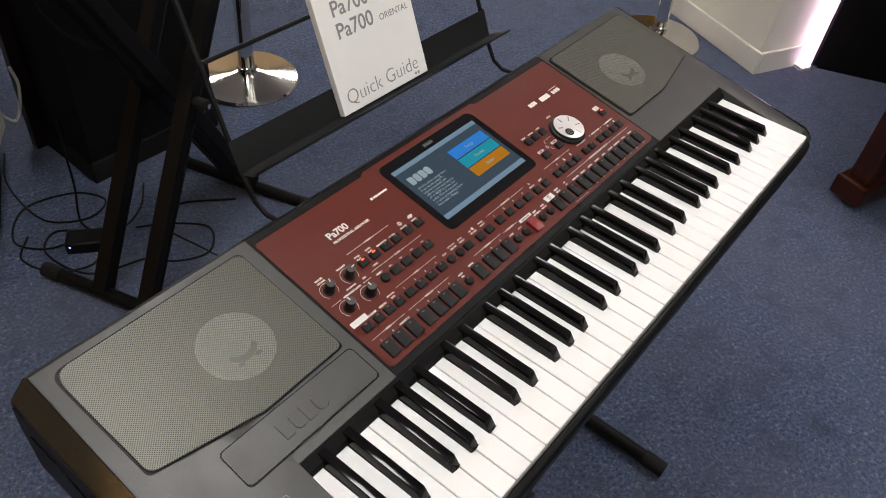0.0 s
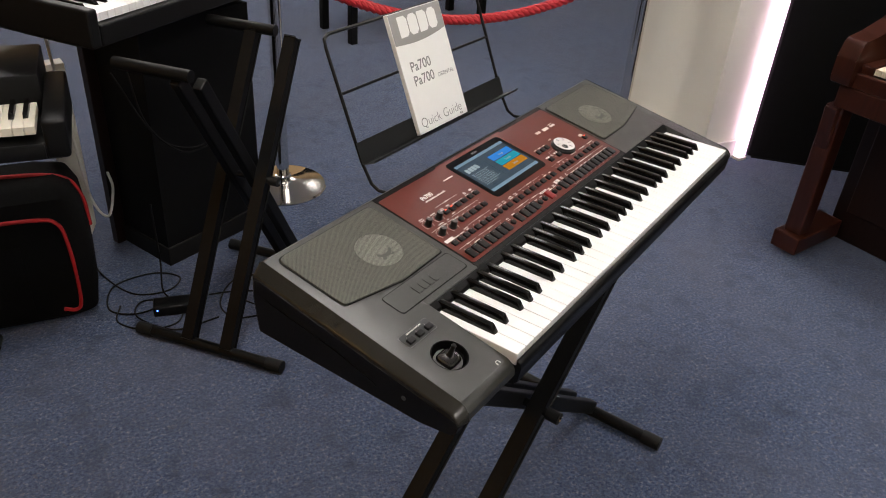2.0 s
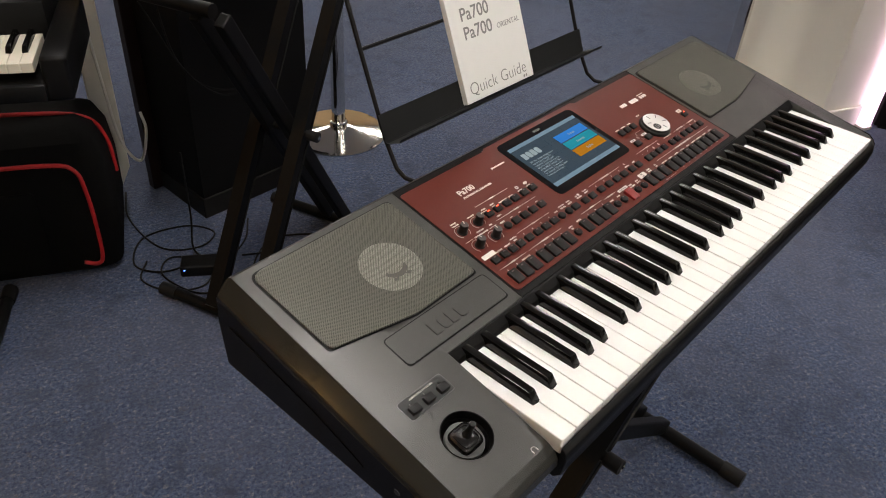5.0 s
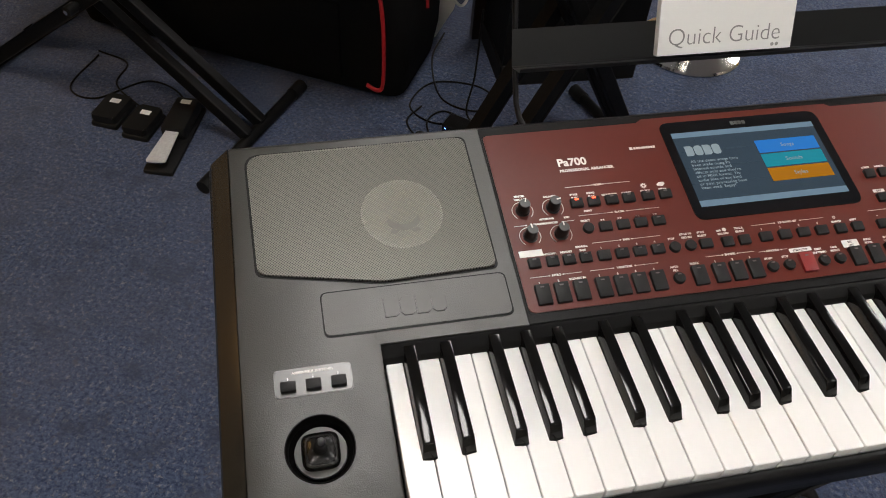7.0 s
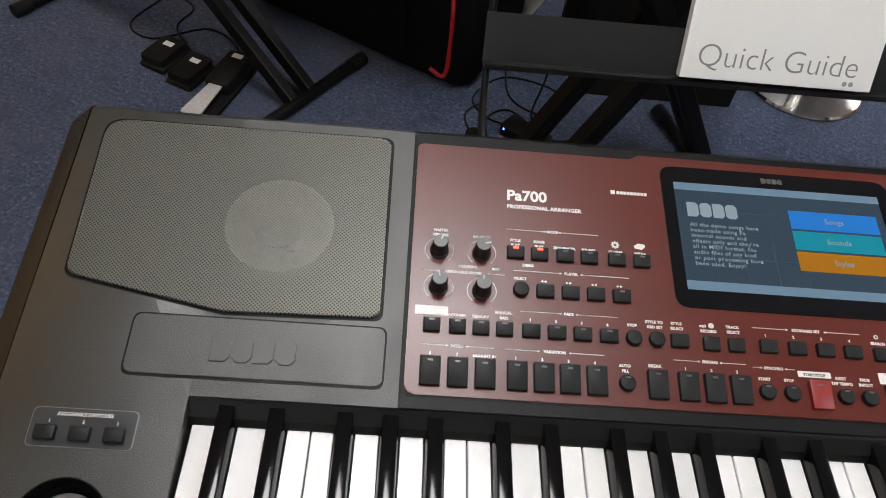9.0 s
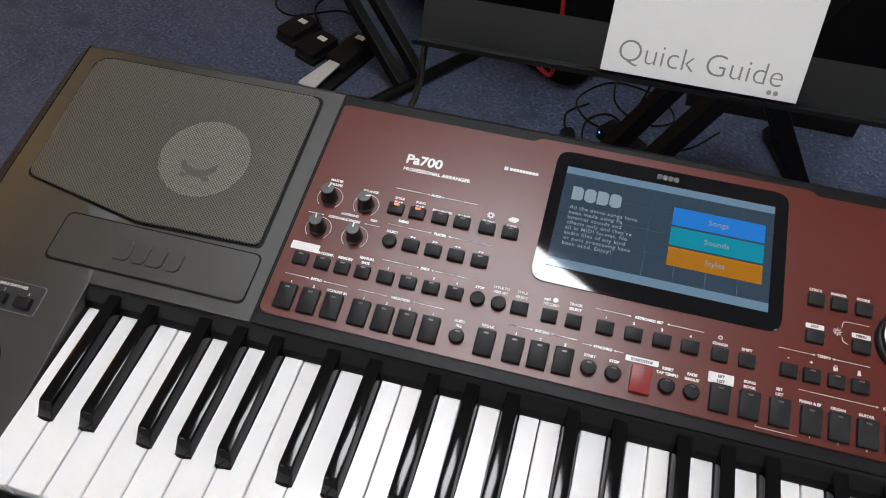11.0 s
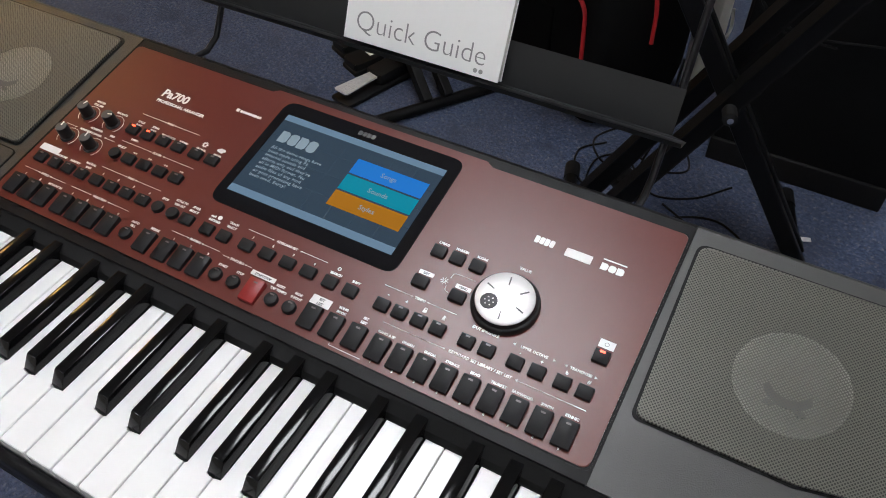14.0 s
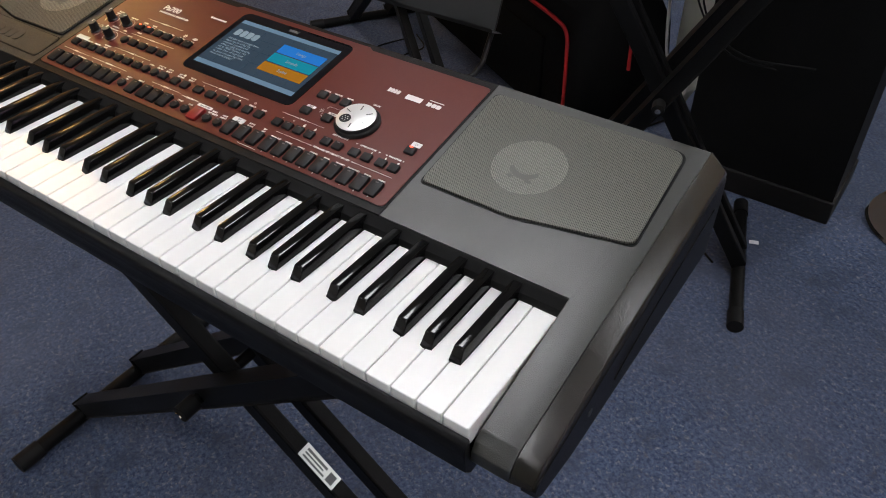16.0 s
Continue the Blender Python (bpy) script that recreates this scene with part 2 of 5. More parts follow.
# ---- materials ----
M_CARPET = carpet_material()
M_CASE = mat("case_grey_plastic", (0.0190, 0.0194, 0.0160), 0.42, spec=0.70, var=0.14, scale=60, bump=0.28, bscale=1100, rvar=0.05)
M_MARK = mat("mark_smooth_plastic", (0.034, 0.034, 0.031), 0.42, var=0.08, scale=60)
M_BOOT = mat("joystick_rubber", (0.006, 0.006, 0.006), 0.24, var=0.2, scale=200, bump=0.15, bscale=500)
M_SEAT = mat("joystick_seat_grey", (0.085, 0.085, 0.082), 0.5, var=0.2, scale=120)
M_CASE_LOW = mat("case_black_plastic", (0.006, 0.006, 0.0062), 0.42, spec=0.16, var=0.15, scale=30, bump=0.2, bscale=1200)
# Black plastic; the brown cast paints in the warm light its bevel mirrors.
M_EDGE = mat("edge_black_warm_sheen", (0.018, 0.0165, 0.013), 0.26, metal=0.1, var=0.12, scale=25, bump=0.15, bscale=1500)
M_SLOT = mat("slot_black", (0.004, 0.004, 0.004), 0.45, spec=0.15, var=0.1, bump=0.1)
M_RED = mat("control_panel_maroon", (0.092, 0.0165, 0.0105), 0.33, metal=0.0, spec=0.42, var=0.05, scale=15, bump=0.06, bscale=2500, rvar=0.04)
M_IVORY = mat("white_key_plastic", (0.79, 0.787, 0.77), 0.22, var=0.02, scale=20)
M_EBONY = mat("black_key_gloss", (0.004, 0.004, 0.004), 0.12, var=0.1, spec=0.28)
M_BUTTON = mat("button_rubber", (0.007, 0.007, 0.0075), 0.5, var=0.1, bump=0.1, spec=0.25)
M_REDBTN = mat("button_red", (0.20, 0.010, 0.009), 0.4, var=0.08)
M_PRINT = mat("print_white", (0.72, 0.70, 0.67), 0.5, var=0.04)
M_LABEL = mat("label_white", (0.70, 0.69, 0.67), 0.5, var=0.06, scale=300)
M_GREYPRINT = mat("print_grey", (0.32, 0.30, 0.29), 0.5, var=0.05)
M_KNOB = mat("knob_black", (0.009, 0.009, 0.009), 0.4, spec=0.3, var=0.1)
M_KNOBCAP = mat("knob_cap_grey", (0.06, 0.062, 0.062), 0.4, var=0.05)
M_SILVER = mat("dial_silver", (0.78, 0.77, 0.75), 0.33, metal=0.55, var=0.04, scale=8, rvar=0.05)
M_WELL = mat("well_black", (0.003, 0.003, 0.003), 0.7, spec=0.06, var=0.1)
M_BEZEL = mat("bezel_glass_black", (0.006, 0.006, 0.007), 0.035, var=0.1)
M_GRILLE = grille_material()
M_CAVITY = mat("speaker_cavity", (0.028, 0.028, 0.024), 0.8, var=0.15)
M_CONE = mat("speaker_cone_paper", (0.35, 0.345, 0.30), 0.7, var=0.05, scale=120)
M_LED_RED = mat("led_red", (0.5, 0.02, 0.01), 0.3, var=0, emit=(1.0, 0.08, 0.03), power=4.0)
M_LED_OFF = mat("led_off", (0.09, 0.08, 0.08), 0.3, var=0)
M_LED_BLUE = mat("led_blue", (0.02, 0.05, 0.6), 0.3, var=0, emit=(0.08, 0.22, 1.0), power=9.0)
M_STEEL = mat("black_steel", (0.005, 0.005, 0.005), 0.46, spec=0.13, var=0.2, scale=60, bump=0.12, bscale=500)
M_RUBBER = mat("black_rubber", (0.006, 0.006, 0.006), 0.6, spec=0.25, var=0.2)
M_WIRE = mat("black_wire", (0.007, 0.007, 0.0075), 0.38, spec=0.2, var=0.1)
M_TRAY = mat("tray_sheet_black", (0.026, 0.027, 0.027), 0.42, var=0.1, scale=30, bump=0.05)
M_PAPER = mat("cover_paper", (0.80, 0.795, 0.77), 0.45, var=0.03, scale=12)
M_PAGES = mat("page_edges", (0.60, 0.58, 0.53), 0.8, var=0.12, scale=400)
M_BAND = mat("cover_grey_band", (0.30, 0.295, 0.28), 0.45, var=0.03)
M_INK = mat("ink_grey", (0.085, 0.085, 0.085), 0.5, var=0.05)
M_INK2 = mat("ink_light_grey", (0.24, 0.24, 0.235), 0.5, var=0.05)
M_CHROME = mat("chrome", (0.74, 0.72, 0.68), 0.10, metal=1.0, var=0.05, scale=5, rvar=0.05)
M_ROPE = mat("red_rope", (0.50, 0.018, 0.025), 0.65, var=0.35, scale=200, bump=0.5, bscale=300)
M_WALL = mat("wall_cream_paint", (0.77, 0.74, 0.65), 0.6, var=0.03, scale=6, bump=0.05, bscale=200)
# Tan picked to throw an orange reflection onto panel and keys.
M_WARMWALL = mat("wall_warm_reflector", (0.50, 0.34, 0.18), 0.6, var=0.04, scale=6, bump=0.05, bscale=200)
M_GREY = mat("well_grey_plastic", (0.15, 0.155, 0.15), 0.45, var=0.06, scale=80)
M_PLATE = mat("plate_grey_plastic", (0.036, 0.037, 0.037), 0.28, var=0.06, scale=80)
M_CREAM = mat("cream_key_plastic", (0.72, 0.68, 0.57), 0.3, var=0.04, scale=40)
M_SKIRT = mat("skirting_gloss", (0.74, 0.71, 0.64), 0.3, var=0.03)
M_CEIL = mat("ceiling_tile", (0.76, 0.75, 0.72), 0.8, var=0.05, scale=90)
M_MAHOG = wood_material("mahogany", (0.014, 0.004, 0.0025), (0.054, 0.013, 0.006), 0.32)
# Dark wood; on the piano's lower case it paints in shade.
M_MAHOG_D = wood_material("mahogany_dark_and_shaded", (0.005, 0.002, 0.0015), (0.013, 0.005, 0.003), 0.4)
M_OLDIVORY = mat("old_ivory", (0.68, 0.62, 0.48), 0.3, var=0.06, scale=50)
M_BLACKBOX = mat("black_cabinet_vinyl", (0.004, 0.004, 0.004), 0.6, spec=0.12, var=0.3, scale=20, bump=0.2, bscale=700)
M_PLINTH = mat("cabinet_plinth", (0.008, 0.0075, 0.007), 0.55, spec=0.2, var=0.2)
M_BAG = mat("bag_nylon", (0.004, 0.004, 0.004), 0.9, spec=0.1, var=0.3, scale=60, bump=0.5, bscale=500)
M_PIPING = mat("bag_red_piping", (0.42, 0.010, 0.012), 0.6, var=0.2, scale=100)
M_WHITE = mat("white_gloss_paint", (0.66, 0.64, 0.56), 0.45, var=0.08, scale=20)
M_CABLE = mat("cable_black", (0.006, 0.006, 0.006), 0.5, spec=0.15, var=0.1)
M_CABLE_W = mat("cable_white", (0.62, 0.60, 0.55), 0.45, var=0.05)
M_TAN = mat("tan_cardboard", (0.42, 0.24, 0.06), 0.7, var=0.1, scale=20)
M_STICK = mat("sticker_silver", (0.55, 0.55, 0.53), 0.3, metal=0.5, var=0.1)
M_LAMP = mat("ceiling_light_diffuser", (0.9, 0.9, 0.88), 0.6, var=0, emit=(1.0, 0.955, 0.91), power=LAMP)
M_WARM = mat("downlight_lens", (0.9, 0.8, 0.6), 0.6, var=0, emit=(1.0, 0.56, 0.16), power=46.0)
M_STRIP = mat("pink_light_strip", (0.9, 0.8, 0.85), 0.6, var=0, emit=(1.0, 0.66, 0.95), power=2.3)
M_CLEAR = mat("clear_wrap", (0.68, 0.68, 0.67), 0.15, metal=0.2, var=0.2, scale=120, bump=0.6, bscale=200)


def screen_mat(name, c, p=0.55):
    return mat(name, tuple(0.15 * v for v in c), 0.05, var=0, emit=c, power=p)


M_SCR_BG = screen_mat("screen_slate", (0.050, 0.078, 0.108))
M_SCR_BAR = screen_mat("screen_bar", (0.20, 0.30, 0.40))
M_SCR_BLUE = screen_mat("screen_blue", (0.035, 0.24, 0.72))
M_SCR_TEAL = screen_mat("screen_teal", (0.02, 0.32, 0.42))
M_SCR_ORANGE = screen_mat("screen_orange", (0.50, 0.20, 0.012))
M_SCR_TEXT = screen_mat("screen_text", (0.34, 0.42, 0.46))
M_SCR_LINE = screen_mat("screen_line", (0.075, 0.11, 0.14))

# ---- room ----
TURN_ROOM = -26.0
ROOM = pose(1.2, 0.6, 0, 0, 0, TURN_ROOM)
CEIL = 2.6
R_X0, R_X1, R_Y0, R_Y1 = -4.6, 6.4, -4.4, 6.2
single("floor", box(R_X0 - 0.1, R_X1 + 0.1, R_Y0 - 0.1, R_Y1 + 0.1, -0.05, 0.0), M_CARPET, "dark blue flecked shop carpet", "floor", ROOM, kind="structure")
single("ceiling", box(R_X0 - 0.1, R_X1 + 0.1, R_Y0 - 0.1, R_Y1 + 0.1, CEIL, CEIL + 0.1), M_CEIL, "white ceiling over the shop", "ceiling", ROOM, kind="structure")
for nm, a in (("wall_west", (R_X0 - 0.12, R_X0, R_Y0, R_Y1)), ("wall_east", (R_X1, R_X1 + 0.12, R_Y0, R_Y1)),
              ("wall_south", (R_X0 - 0.12, R_X1 + 0.12, R_Y0 - 0.12, R_Y0)), ("wall_north", (R_X0 - 0.12, R_X1 + 0.12, R_Y1, R_Y1 + 0.12))):
    # These two out-of-view walls act as warm reflectors, hence the tan.
    tan = nm in ("wall_west", "wall_north")
    single(nm, box(*a, 0, CEIL), M_WARMWALL if tan else M_WALL, "unseen shop wall, toned tan to give warm reflections" if tan else "plain cream painted shop wall", "wall", ROOM, kind="structure")

# ceiling lights, square panels in a grid
A1, A2 = Vector((0.875, -0.485, 0)), Vector((0.485, 0.875, 0))
first = Vector((0.02, 1.015, 0)) + 0.281 * A1 - 0.281 * A2
lamp0 = None
for i, j in itertools.product((0, 1), (0, -1, 1, 2)):
    c = first + A1 * 2.2 * i + A2 * 2.7 * j
    at = Matrix.Translation((c.x, c.y, CEIL)) @ pose(0, 0, 0, 0, 0, -29)
    if lamp0 is None:
        lamp0 = thing("ceiling_light", "square white light panel in the ceiling", "ceiling light", at, "ceiling light panels")
        part("diffuser", box(-0.28, 0.28, -0.28, 0.28, -0.012, -0.004), M_LAMP, lamp0, "glowing white diffuser", at)
        fr = bmesh.new()
        for q in ((-0.3, 0.3, -0.3, -0.281), (-0.3, 0.3, 0.281, 0.3), (-0.3, -0.281, -0.281, 0.281), (0.281, 0.3, -0.281, 0.281)):
            box(*q, -0.016, 0.0, bm=fr)
        part("frame", fr, M_SKIRT, lamp0, "", at)
    else:
        copy_thing(lamp0, at)

# warm round downlight
WARM = pose(-2.60, 1.36, CEIL)
warm = thing("downlight", "round warm downlight in the ceiling", "ceiling light", WARM)
part("lens", lathe([(0.0, -0.010), (0.19, -0.010), (0.19, -0.004), (0.0, -0.004)], 32), M_WARM, warm, "glowing warm lens", WARM)
part("trim_ring", lathe([(0.191, 0.0), (0.191, -0.014), (0.215, -0.012), (0.220, 0.0)], 32), M_SKIRT, warm, "", WARM, True)

# pillar with skirting, light strip and black board
PIL = pose(2.520, 0.468, 0, 0, 0, -25)
single("pillar", box(0, 0.30, 0, 0.55, 0, CEIL, 0.004), M_WALL, "cream painted square pillar with skirting", "pillar", PIL, kind="structure")
sk = box(-0.014, -0.001, -0.014, 0.55, 0, 0.085, 0.004)
box(-0.001, 0.20, -0.014, -0.001, 0, 0.085, 0.004, bm=sk)
single("baseboard", sk, M_SKIRT, "cream gloss skirting board round the pillar", "skirting", PIL, kind="structure")
strip = thing("light_strip", "glowing pink-white upright light strip on the pillar", "light strip", PIL @ pose(0.215, -0.03, 0))
part("diffuser", prism(rounded(rect(-0.020, 0.020, -0.02, 0.028), 0.009), 0.012, 2.3), M_STRIP, strip, "", PIL @ pose(0.215, -0.03, 0))
part("cap", prism(rounded(rect(-0.028, 0.028, -0.023, 0.028), 0.01), 0, 0.012), M_WHITE, strip, "", PIL @ pose(0.215, -0.03, 0))
board = thing("display_board", "tall plain black board standing on the carpet", "board", pose(2.735, 0.323, 0, 0, 0, -68))
part("panel", box(0, 0.75, 0, 0.05, 0.01, 1.95, 0.004), M_BLACKBOX, board, "", pose(2.735, 0.323, 0, 0, 0, -68))
part("foot", box(0.02, 0.73, 0.005, 0.045, 0, 0.0095), M_RUBBER, board, "", pose(2.735, 0.323, 0, 0, 0, -68))

# ---- keys ----
PITCH = 0.0235
BLACK_AT = {0: -0.0030, 1: 0.0030, 3: -0.0035, 4: 0.0, 5: 0.0035}   # black key right of white key n, offset from the gap
BW = 0.0112


def white_mesh(pc, last, first_key, p, length, front, mt, thick=0.019):
    g = 0.00045
    k = p / PITCH
    x0, x1 = g, p - g
    left = BLACK_AT.get((pc - 1) % 7) if not first_key else None
    right = BLACK_AT.get(pc) if not last else None
    a = x0 if left is None else (left + BW / 2 + 0.0009) * k
    b = x1 if right is None else p + (right - BW / 2 - 0.0009) * k
    yb = front - 0.0015
    pts = [(x0, 0.0018), (x0 + 0.0005, 0.0005), (x0 + 0.0018, 0), (x1 - 0.0018, 0), (x1 - 0.0005, 0.0005), (x1, 0.0018)]
    pts += [(x1, length)] if right is None else [(x1, yb), (b, yb), (b, length)]
    pts += [(x0, length)] if left is None else [(a, length), (a, yb), (x0, yb)]
    bm = prism(pts, -thick, 0.0, 0.0007, 1, top_only=True)
    return as_mesh("white_key", bm, mt)


def black_mesh(front, length, mt, k=1.0):
    w, t, h, s = BW * k / 2, 0.0046 * k, 0.0112, 0.0065
    bm = bmesh.new()
    vs = [bm.verts.new(c) for c in ((-w, front, -0.012), (w, front, -0.012), (w, length, -0.012), (-w, length, -0.012),
                                     (-w, front, 0.001), (w, front, 0.001), (w, length, 0.001), (-w, length, 0.001),
                                     (-t, front + s, h), (t, front + s, h), (t, length, h), (-t, length, h))]
    for f in ((3, 2, 1, 0), (0, 1, 5, 4), (1, 2, 6, 5), (2, 3, 7, 6), (3, 0, 4, 7), (4, 5, 9, 8), (5, 6, 10, 9), (6, 7, 11, 10), (7, 4, 8, 11), (8, 9, 10, 11)):
        bm.faces.new([vs[i] for i in f])
    es = [e for e in bm.edges if all(v.co.z > h - 1e-6 for v in e.verts) or (abs(e.verts[0].co.y - e.verts[1].co.y) > 0.003 and e.verts[0].co.y + e.verts[1].co.y < 2 * front + 0.02 and abs(e.verts[0].co.z - e.verts[1].co.z) > 0.005)]
    bmesh.ops.bevel(bm, geom=es, offset=0.0011, segments=2, affect="EDGES", profile=0.5)
    return as_mesh("black_key", bm, mt, True)


def keyset(parent, m, n, pc0=0, p=PITCH, length=0.1405, front=0.0465, mw=None, mb=None):
    """n white keys and the black ones between them, each a part; m puts their left front top corner into the world."""
    k = p / PITCH
    meshes = {}
    mw, mb = mw or M_IVORY, mb or M_EBONY
    black = black_mesh(front, length, mb, k)
    for i in range(n):
        pc = (pc0 + i) % 7
        key = (pc, i == n - 1, i == 0)
        if key not in meshes:
            meshes[key] = white_mesh(pc, key[1], key[2], p, length, front, mw)
        ob = part("white_key", meshes[key], None, parent, "", m @ pose(i * p, 0, random.uniform(-0.00025, 0.00025)))
    for i in range(n - 1):
        pc = (pc0 + i) % 7
        if pc in BLACK_AT:
            part("black_key", black, None, parent, "", m @ pose((i + 1) * p + BLACK_AT[pc] * k, 0, random.uniform(-0.0002, 0.0002)))


# ---- arranger keyboard ----
KEYZ = 0.80
KW = 36 * PITCH
MID = 0.385
SLOPE = math.degrees(math.atan(0.18))
PAN = pose(0, 0.158, 0.816, SLOPE)          # axes of the sloping top: x along, y up the slope, z out of it


def v_of(y):
    return (y - 0.158) * 1.0161


def top_z(y):
    return 0.816 + 0.18 * (y - 0.158)


kb = thing("arranger_keyboard", "grey arranger keyboard with maroon control panel, touch screen and two speakers", "keyboard", pose(MID, 0.18, 0.738))
XL, XR = -0.1115, 0.8815
EDGE = 0.1437                               # front edge of the deck above the keys
CHEEK = [(0.014, 0.751), (0.004, 0.757), (-0.002, 0.768), (-0.001, 0.778), (0.004, 0.7845), (0.012, top_z(0.012)), (0.350, top_z(0.350)), (0.357, 0.846), (0.359, 0.810), (0.352, 0.742), (0.06, 0.742)]


def end_case(x_out, x_key, x_panel):
    """One moulding: the end beside the keys and the deck behind them up to the control panel."""
    prof = CHEEK[:6] + [(EDGE, top_z(EDGE))] + CHEEK[6:]
    bm = prism(prof, min(x_out, x_key), max(x_out, x_key), axis="x")
    es = [e for e in bm.edges if not all(abs(v.co.x - x_key) < 1e-6 and v.co.y > 0.14 for v in e.verts) and not (abs(e.verts[0].co.x - e.verts[1].co.x) > 0.01 and abs(e.verts[0].co.y - EDGE) < 1e-5)]
    bmesh.ops.bevel(bm, geom=es, offset=0.0012, segments=2, affect="EDGES", profile=0.5)
    return prism(BACKP, min(x_key, x_panel), max(x_key, x_panel), axis="x", bm=bm)


JX, JY = -0.0575, 0.0680                     # joystick


def bored(bm, m, r, depth):
    """Bores a round hole into the largest face that looks up, a sheer wall and an open mouth; m puts the mouth into the world."""
    bmesh.ops.recalc_face_normals(bm, faces=bm.faces)
    top = max((q for q in bm.faces if q.normal.z > 0.9 and q.calc_center_median().y < 0.14), key=lambda q: q.calc_area())
    rim = [bm.verts.new(m @ Vector((r * math.cos(math.pi * k / 20), r * math.sin(math.pi * k / 20), 0))) for k in range(40)]
    low = [bm.verts.new(m @ Vector((r * math.cos(math.pi * k / 20), r * math.sin(math.pi * k / 20), -depth))) for k in range(40)]
    edges = list(top.edges) + [bm.edges.new((rim[k], rim[(k + 1) % 40])) for k in range(40)]
    bmesh.ops.delete(bm, geom=[top], context="FACES_ONLY")
    bmesh.ops.triangle_fill(bm, edges=edges, use_beauty=True)
    mouth = set(rim)
    bmesh.ops.delete(bm, geom=[q for q in bm.faces if all(v in mouth for v in q.verts)], context="FACES_ONLY")
    loose = [e for e in bm.edges if not e.link_faces and not (e.verts[0] in mouth and e.verts[1] in mouth and e in edges)]
    bmesh.ops.delete(bm, geom=loose, context="EDGES")
    for e in bm.edges:
        if e in edges:
            e.smooth = False
    for k in range(40):
        bm.faces.new((rim[k], rim[(k + 1) % 40], low[(k + 1) % 40], low[k]))
    return bm


BACKP = [(EDGE, 0.750), (EDGE, top_z(EDGE)), (0.350, top_z(0.350)), (0.357, 0.846), (0.359, 0.810), (0.352, 0.750)]
part("left_top_case", bored(end_case(XL, -0.0022, 0.1214), PAN @ pose(JX, v_of(JY), 0), 0.0250, 0.020), M_CASE, kb, "textured grey plastic case end", smooth=True)
part("right_top_case", end_case(XR, KW + 0.0022, 0.6541), M_CASE, kb, "textured grey plastic case end", smooth=True)
part("centre_case", prism(BACKP, 0.1220, 0.6535, 0.0004, 1, "x"), M_CASE_LOW, kb, "smooth black plastic case round the control panel")
SLOT = [(0.1432, top_z(0.1432) - 0.0006), (0.1415, top_z(0.1415) - 0.0012), (0.1340, 0.8062), (0.1318, 0.8018), (0.1318, 0.794), (0.1432, 0.780)]
part("key_slot_trim", prism(SLOT, -0.0020, KW + 0.0020, 0, 1, "x"), M_SLOT, kb, "smooth black strip behind the keys")
LIP = [(-0.0014, 0.7920), (-0.0048, 0.7915), (-0.0080, 0.7885), (-0.0092, 0.7790), (-0.0070, 0.757), (0.0, 0.7485), (0.145, 0.7485), (0.145, 0.768), (-0.0014, 0.768)]
part("front_rail", prism(LIP, -0.0020, KW + 0.0020, 0.0008, 1, "x"), M_CASE_LOW, kb, "black plastic rail in front of the keys", smooth=True)
part("bottom_case", box(XL + 0.004, XR - 0.004, 0.05, 0.345, 0.7355, 0.7480, 0.004), M_CASE_LOW, kb, "black plastic underside")


def end_cap(x_in, x_out):
    """The chamfer from the top edge out to the side."""
    bm = bmesh.new()
    inner = CHEEK[2:10]
    outer = [(0.180 + (y - 0.180) * 0.985, z - (0.015 if z > 0.80 else 0.007 if z > 0.775 else 0.0)) for y, z in inner]
    a = [bm.verts.new((x_in, y, z)) for y, z in inner]
    b = [bm.verts.new((x_out, y, z)) for y, z in outer]
    n = len(inner)
    for k in range(n - 1):
        bm.faces.new((a[k], a[k + 1], b[k + 1], b[k]))
    bm.faces.new((a[n - 1], a[0], b[0], b[n - 1]))
    bm.faces.new(a[::-1])
    bm.faces.new(b)
    es = [e for e in bm.edges if all(abs(v.co.x - x_out) < 1e-6 for v in e.verts)]
    bmesh.ops.bevel(bm, geom=es, offset=0.003, segments=3, affect="EDGES", profile=0.5)
    return bm


for nm, a, b in (("left_end_cap", XL - 0.0006, -0.1300), ("right_end_cap", XR + 0.0006, 0.9000)):
    s = -1 if b < 0 else 1
    cap = part(nm, end_cap(a, b), M_EDGE, kb, "glossy black plastic end cap with warm reflections in its colour", smooth=True)
    low = [(0.012, 0.749), (0.0035, 0.757), (0.0015, 0.767), (0.0045, 0.7725), (0.020, 0.7755), (0.338, 0.8310), (0.351, 0.8290), (0.352, 0.800), (0.346, 0.742), (0.06, 0.742)]
    part("side_panel", prism(low, min(b - s * 0.012, b + s * 0.0010), max(b - s * 0.012, b + s * 0.0010), 0.0008, 2, "x"), M_CASE_LOW, cap, "matt black side panel")
    part("side_recess", prism(rounded([(0.11, 0.760), (0.335, 0.760), (0.335, 0.806), (0.20, 0.784)], 0.005), min(b + s * 0.0009, b + s * 0.0022), max(b + s * 0.0009, b + s * 0.0022), 0.0004, 1, "x"), M_CASE_LOW, cap, "")
    part("screw", lathe([(0.0035, -0.001), (0.0035, 0.0006), (0.0, 0.0008)], 12), M_KNOBCAP, cap, "", pose(b + s * 0.0012, 0.085, 0.768, 0, 90 * s))

keyset(kb, pose(0, 0, KEYZ), 36)

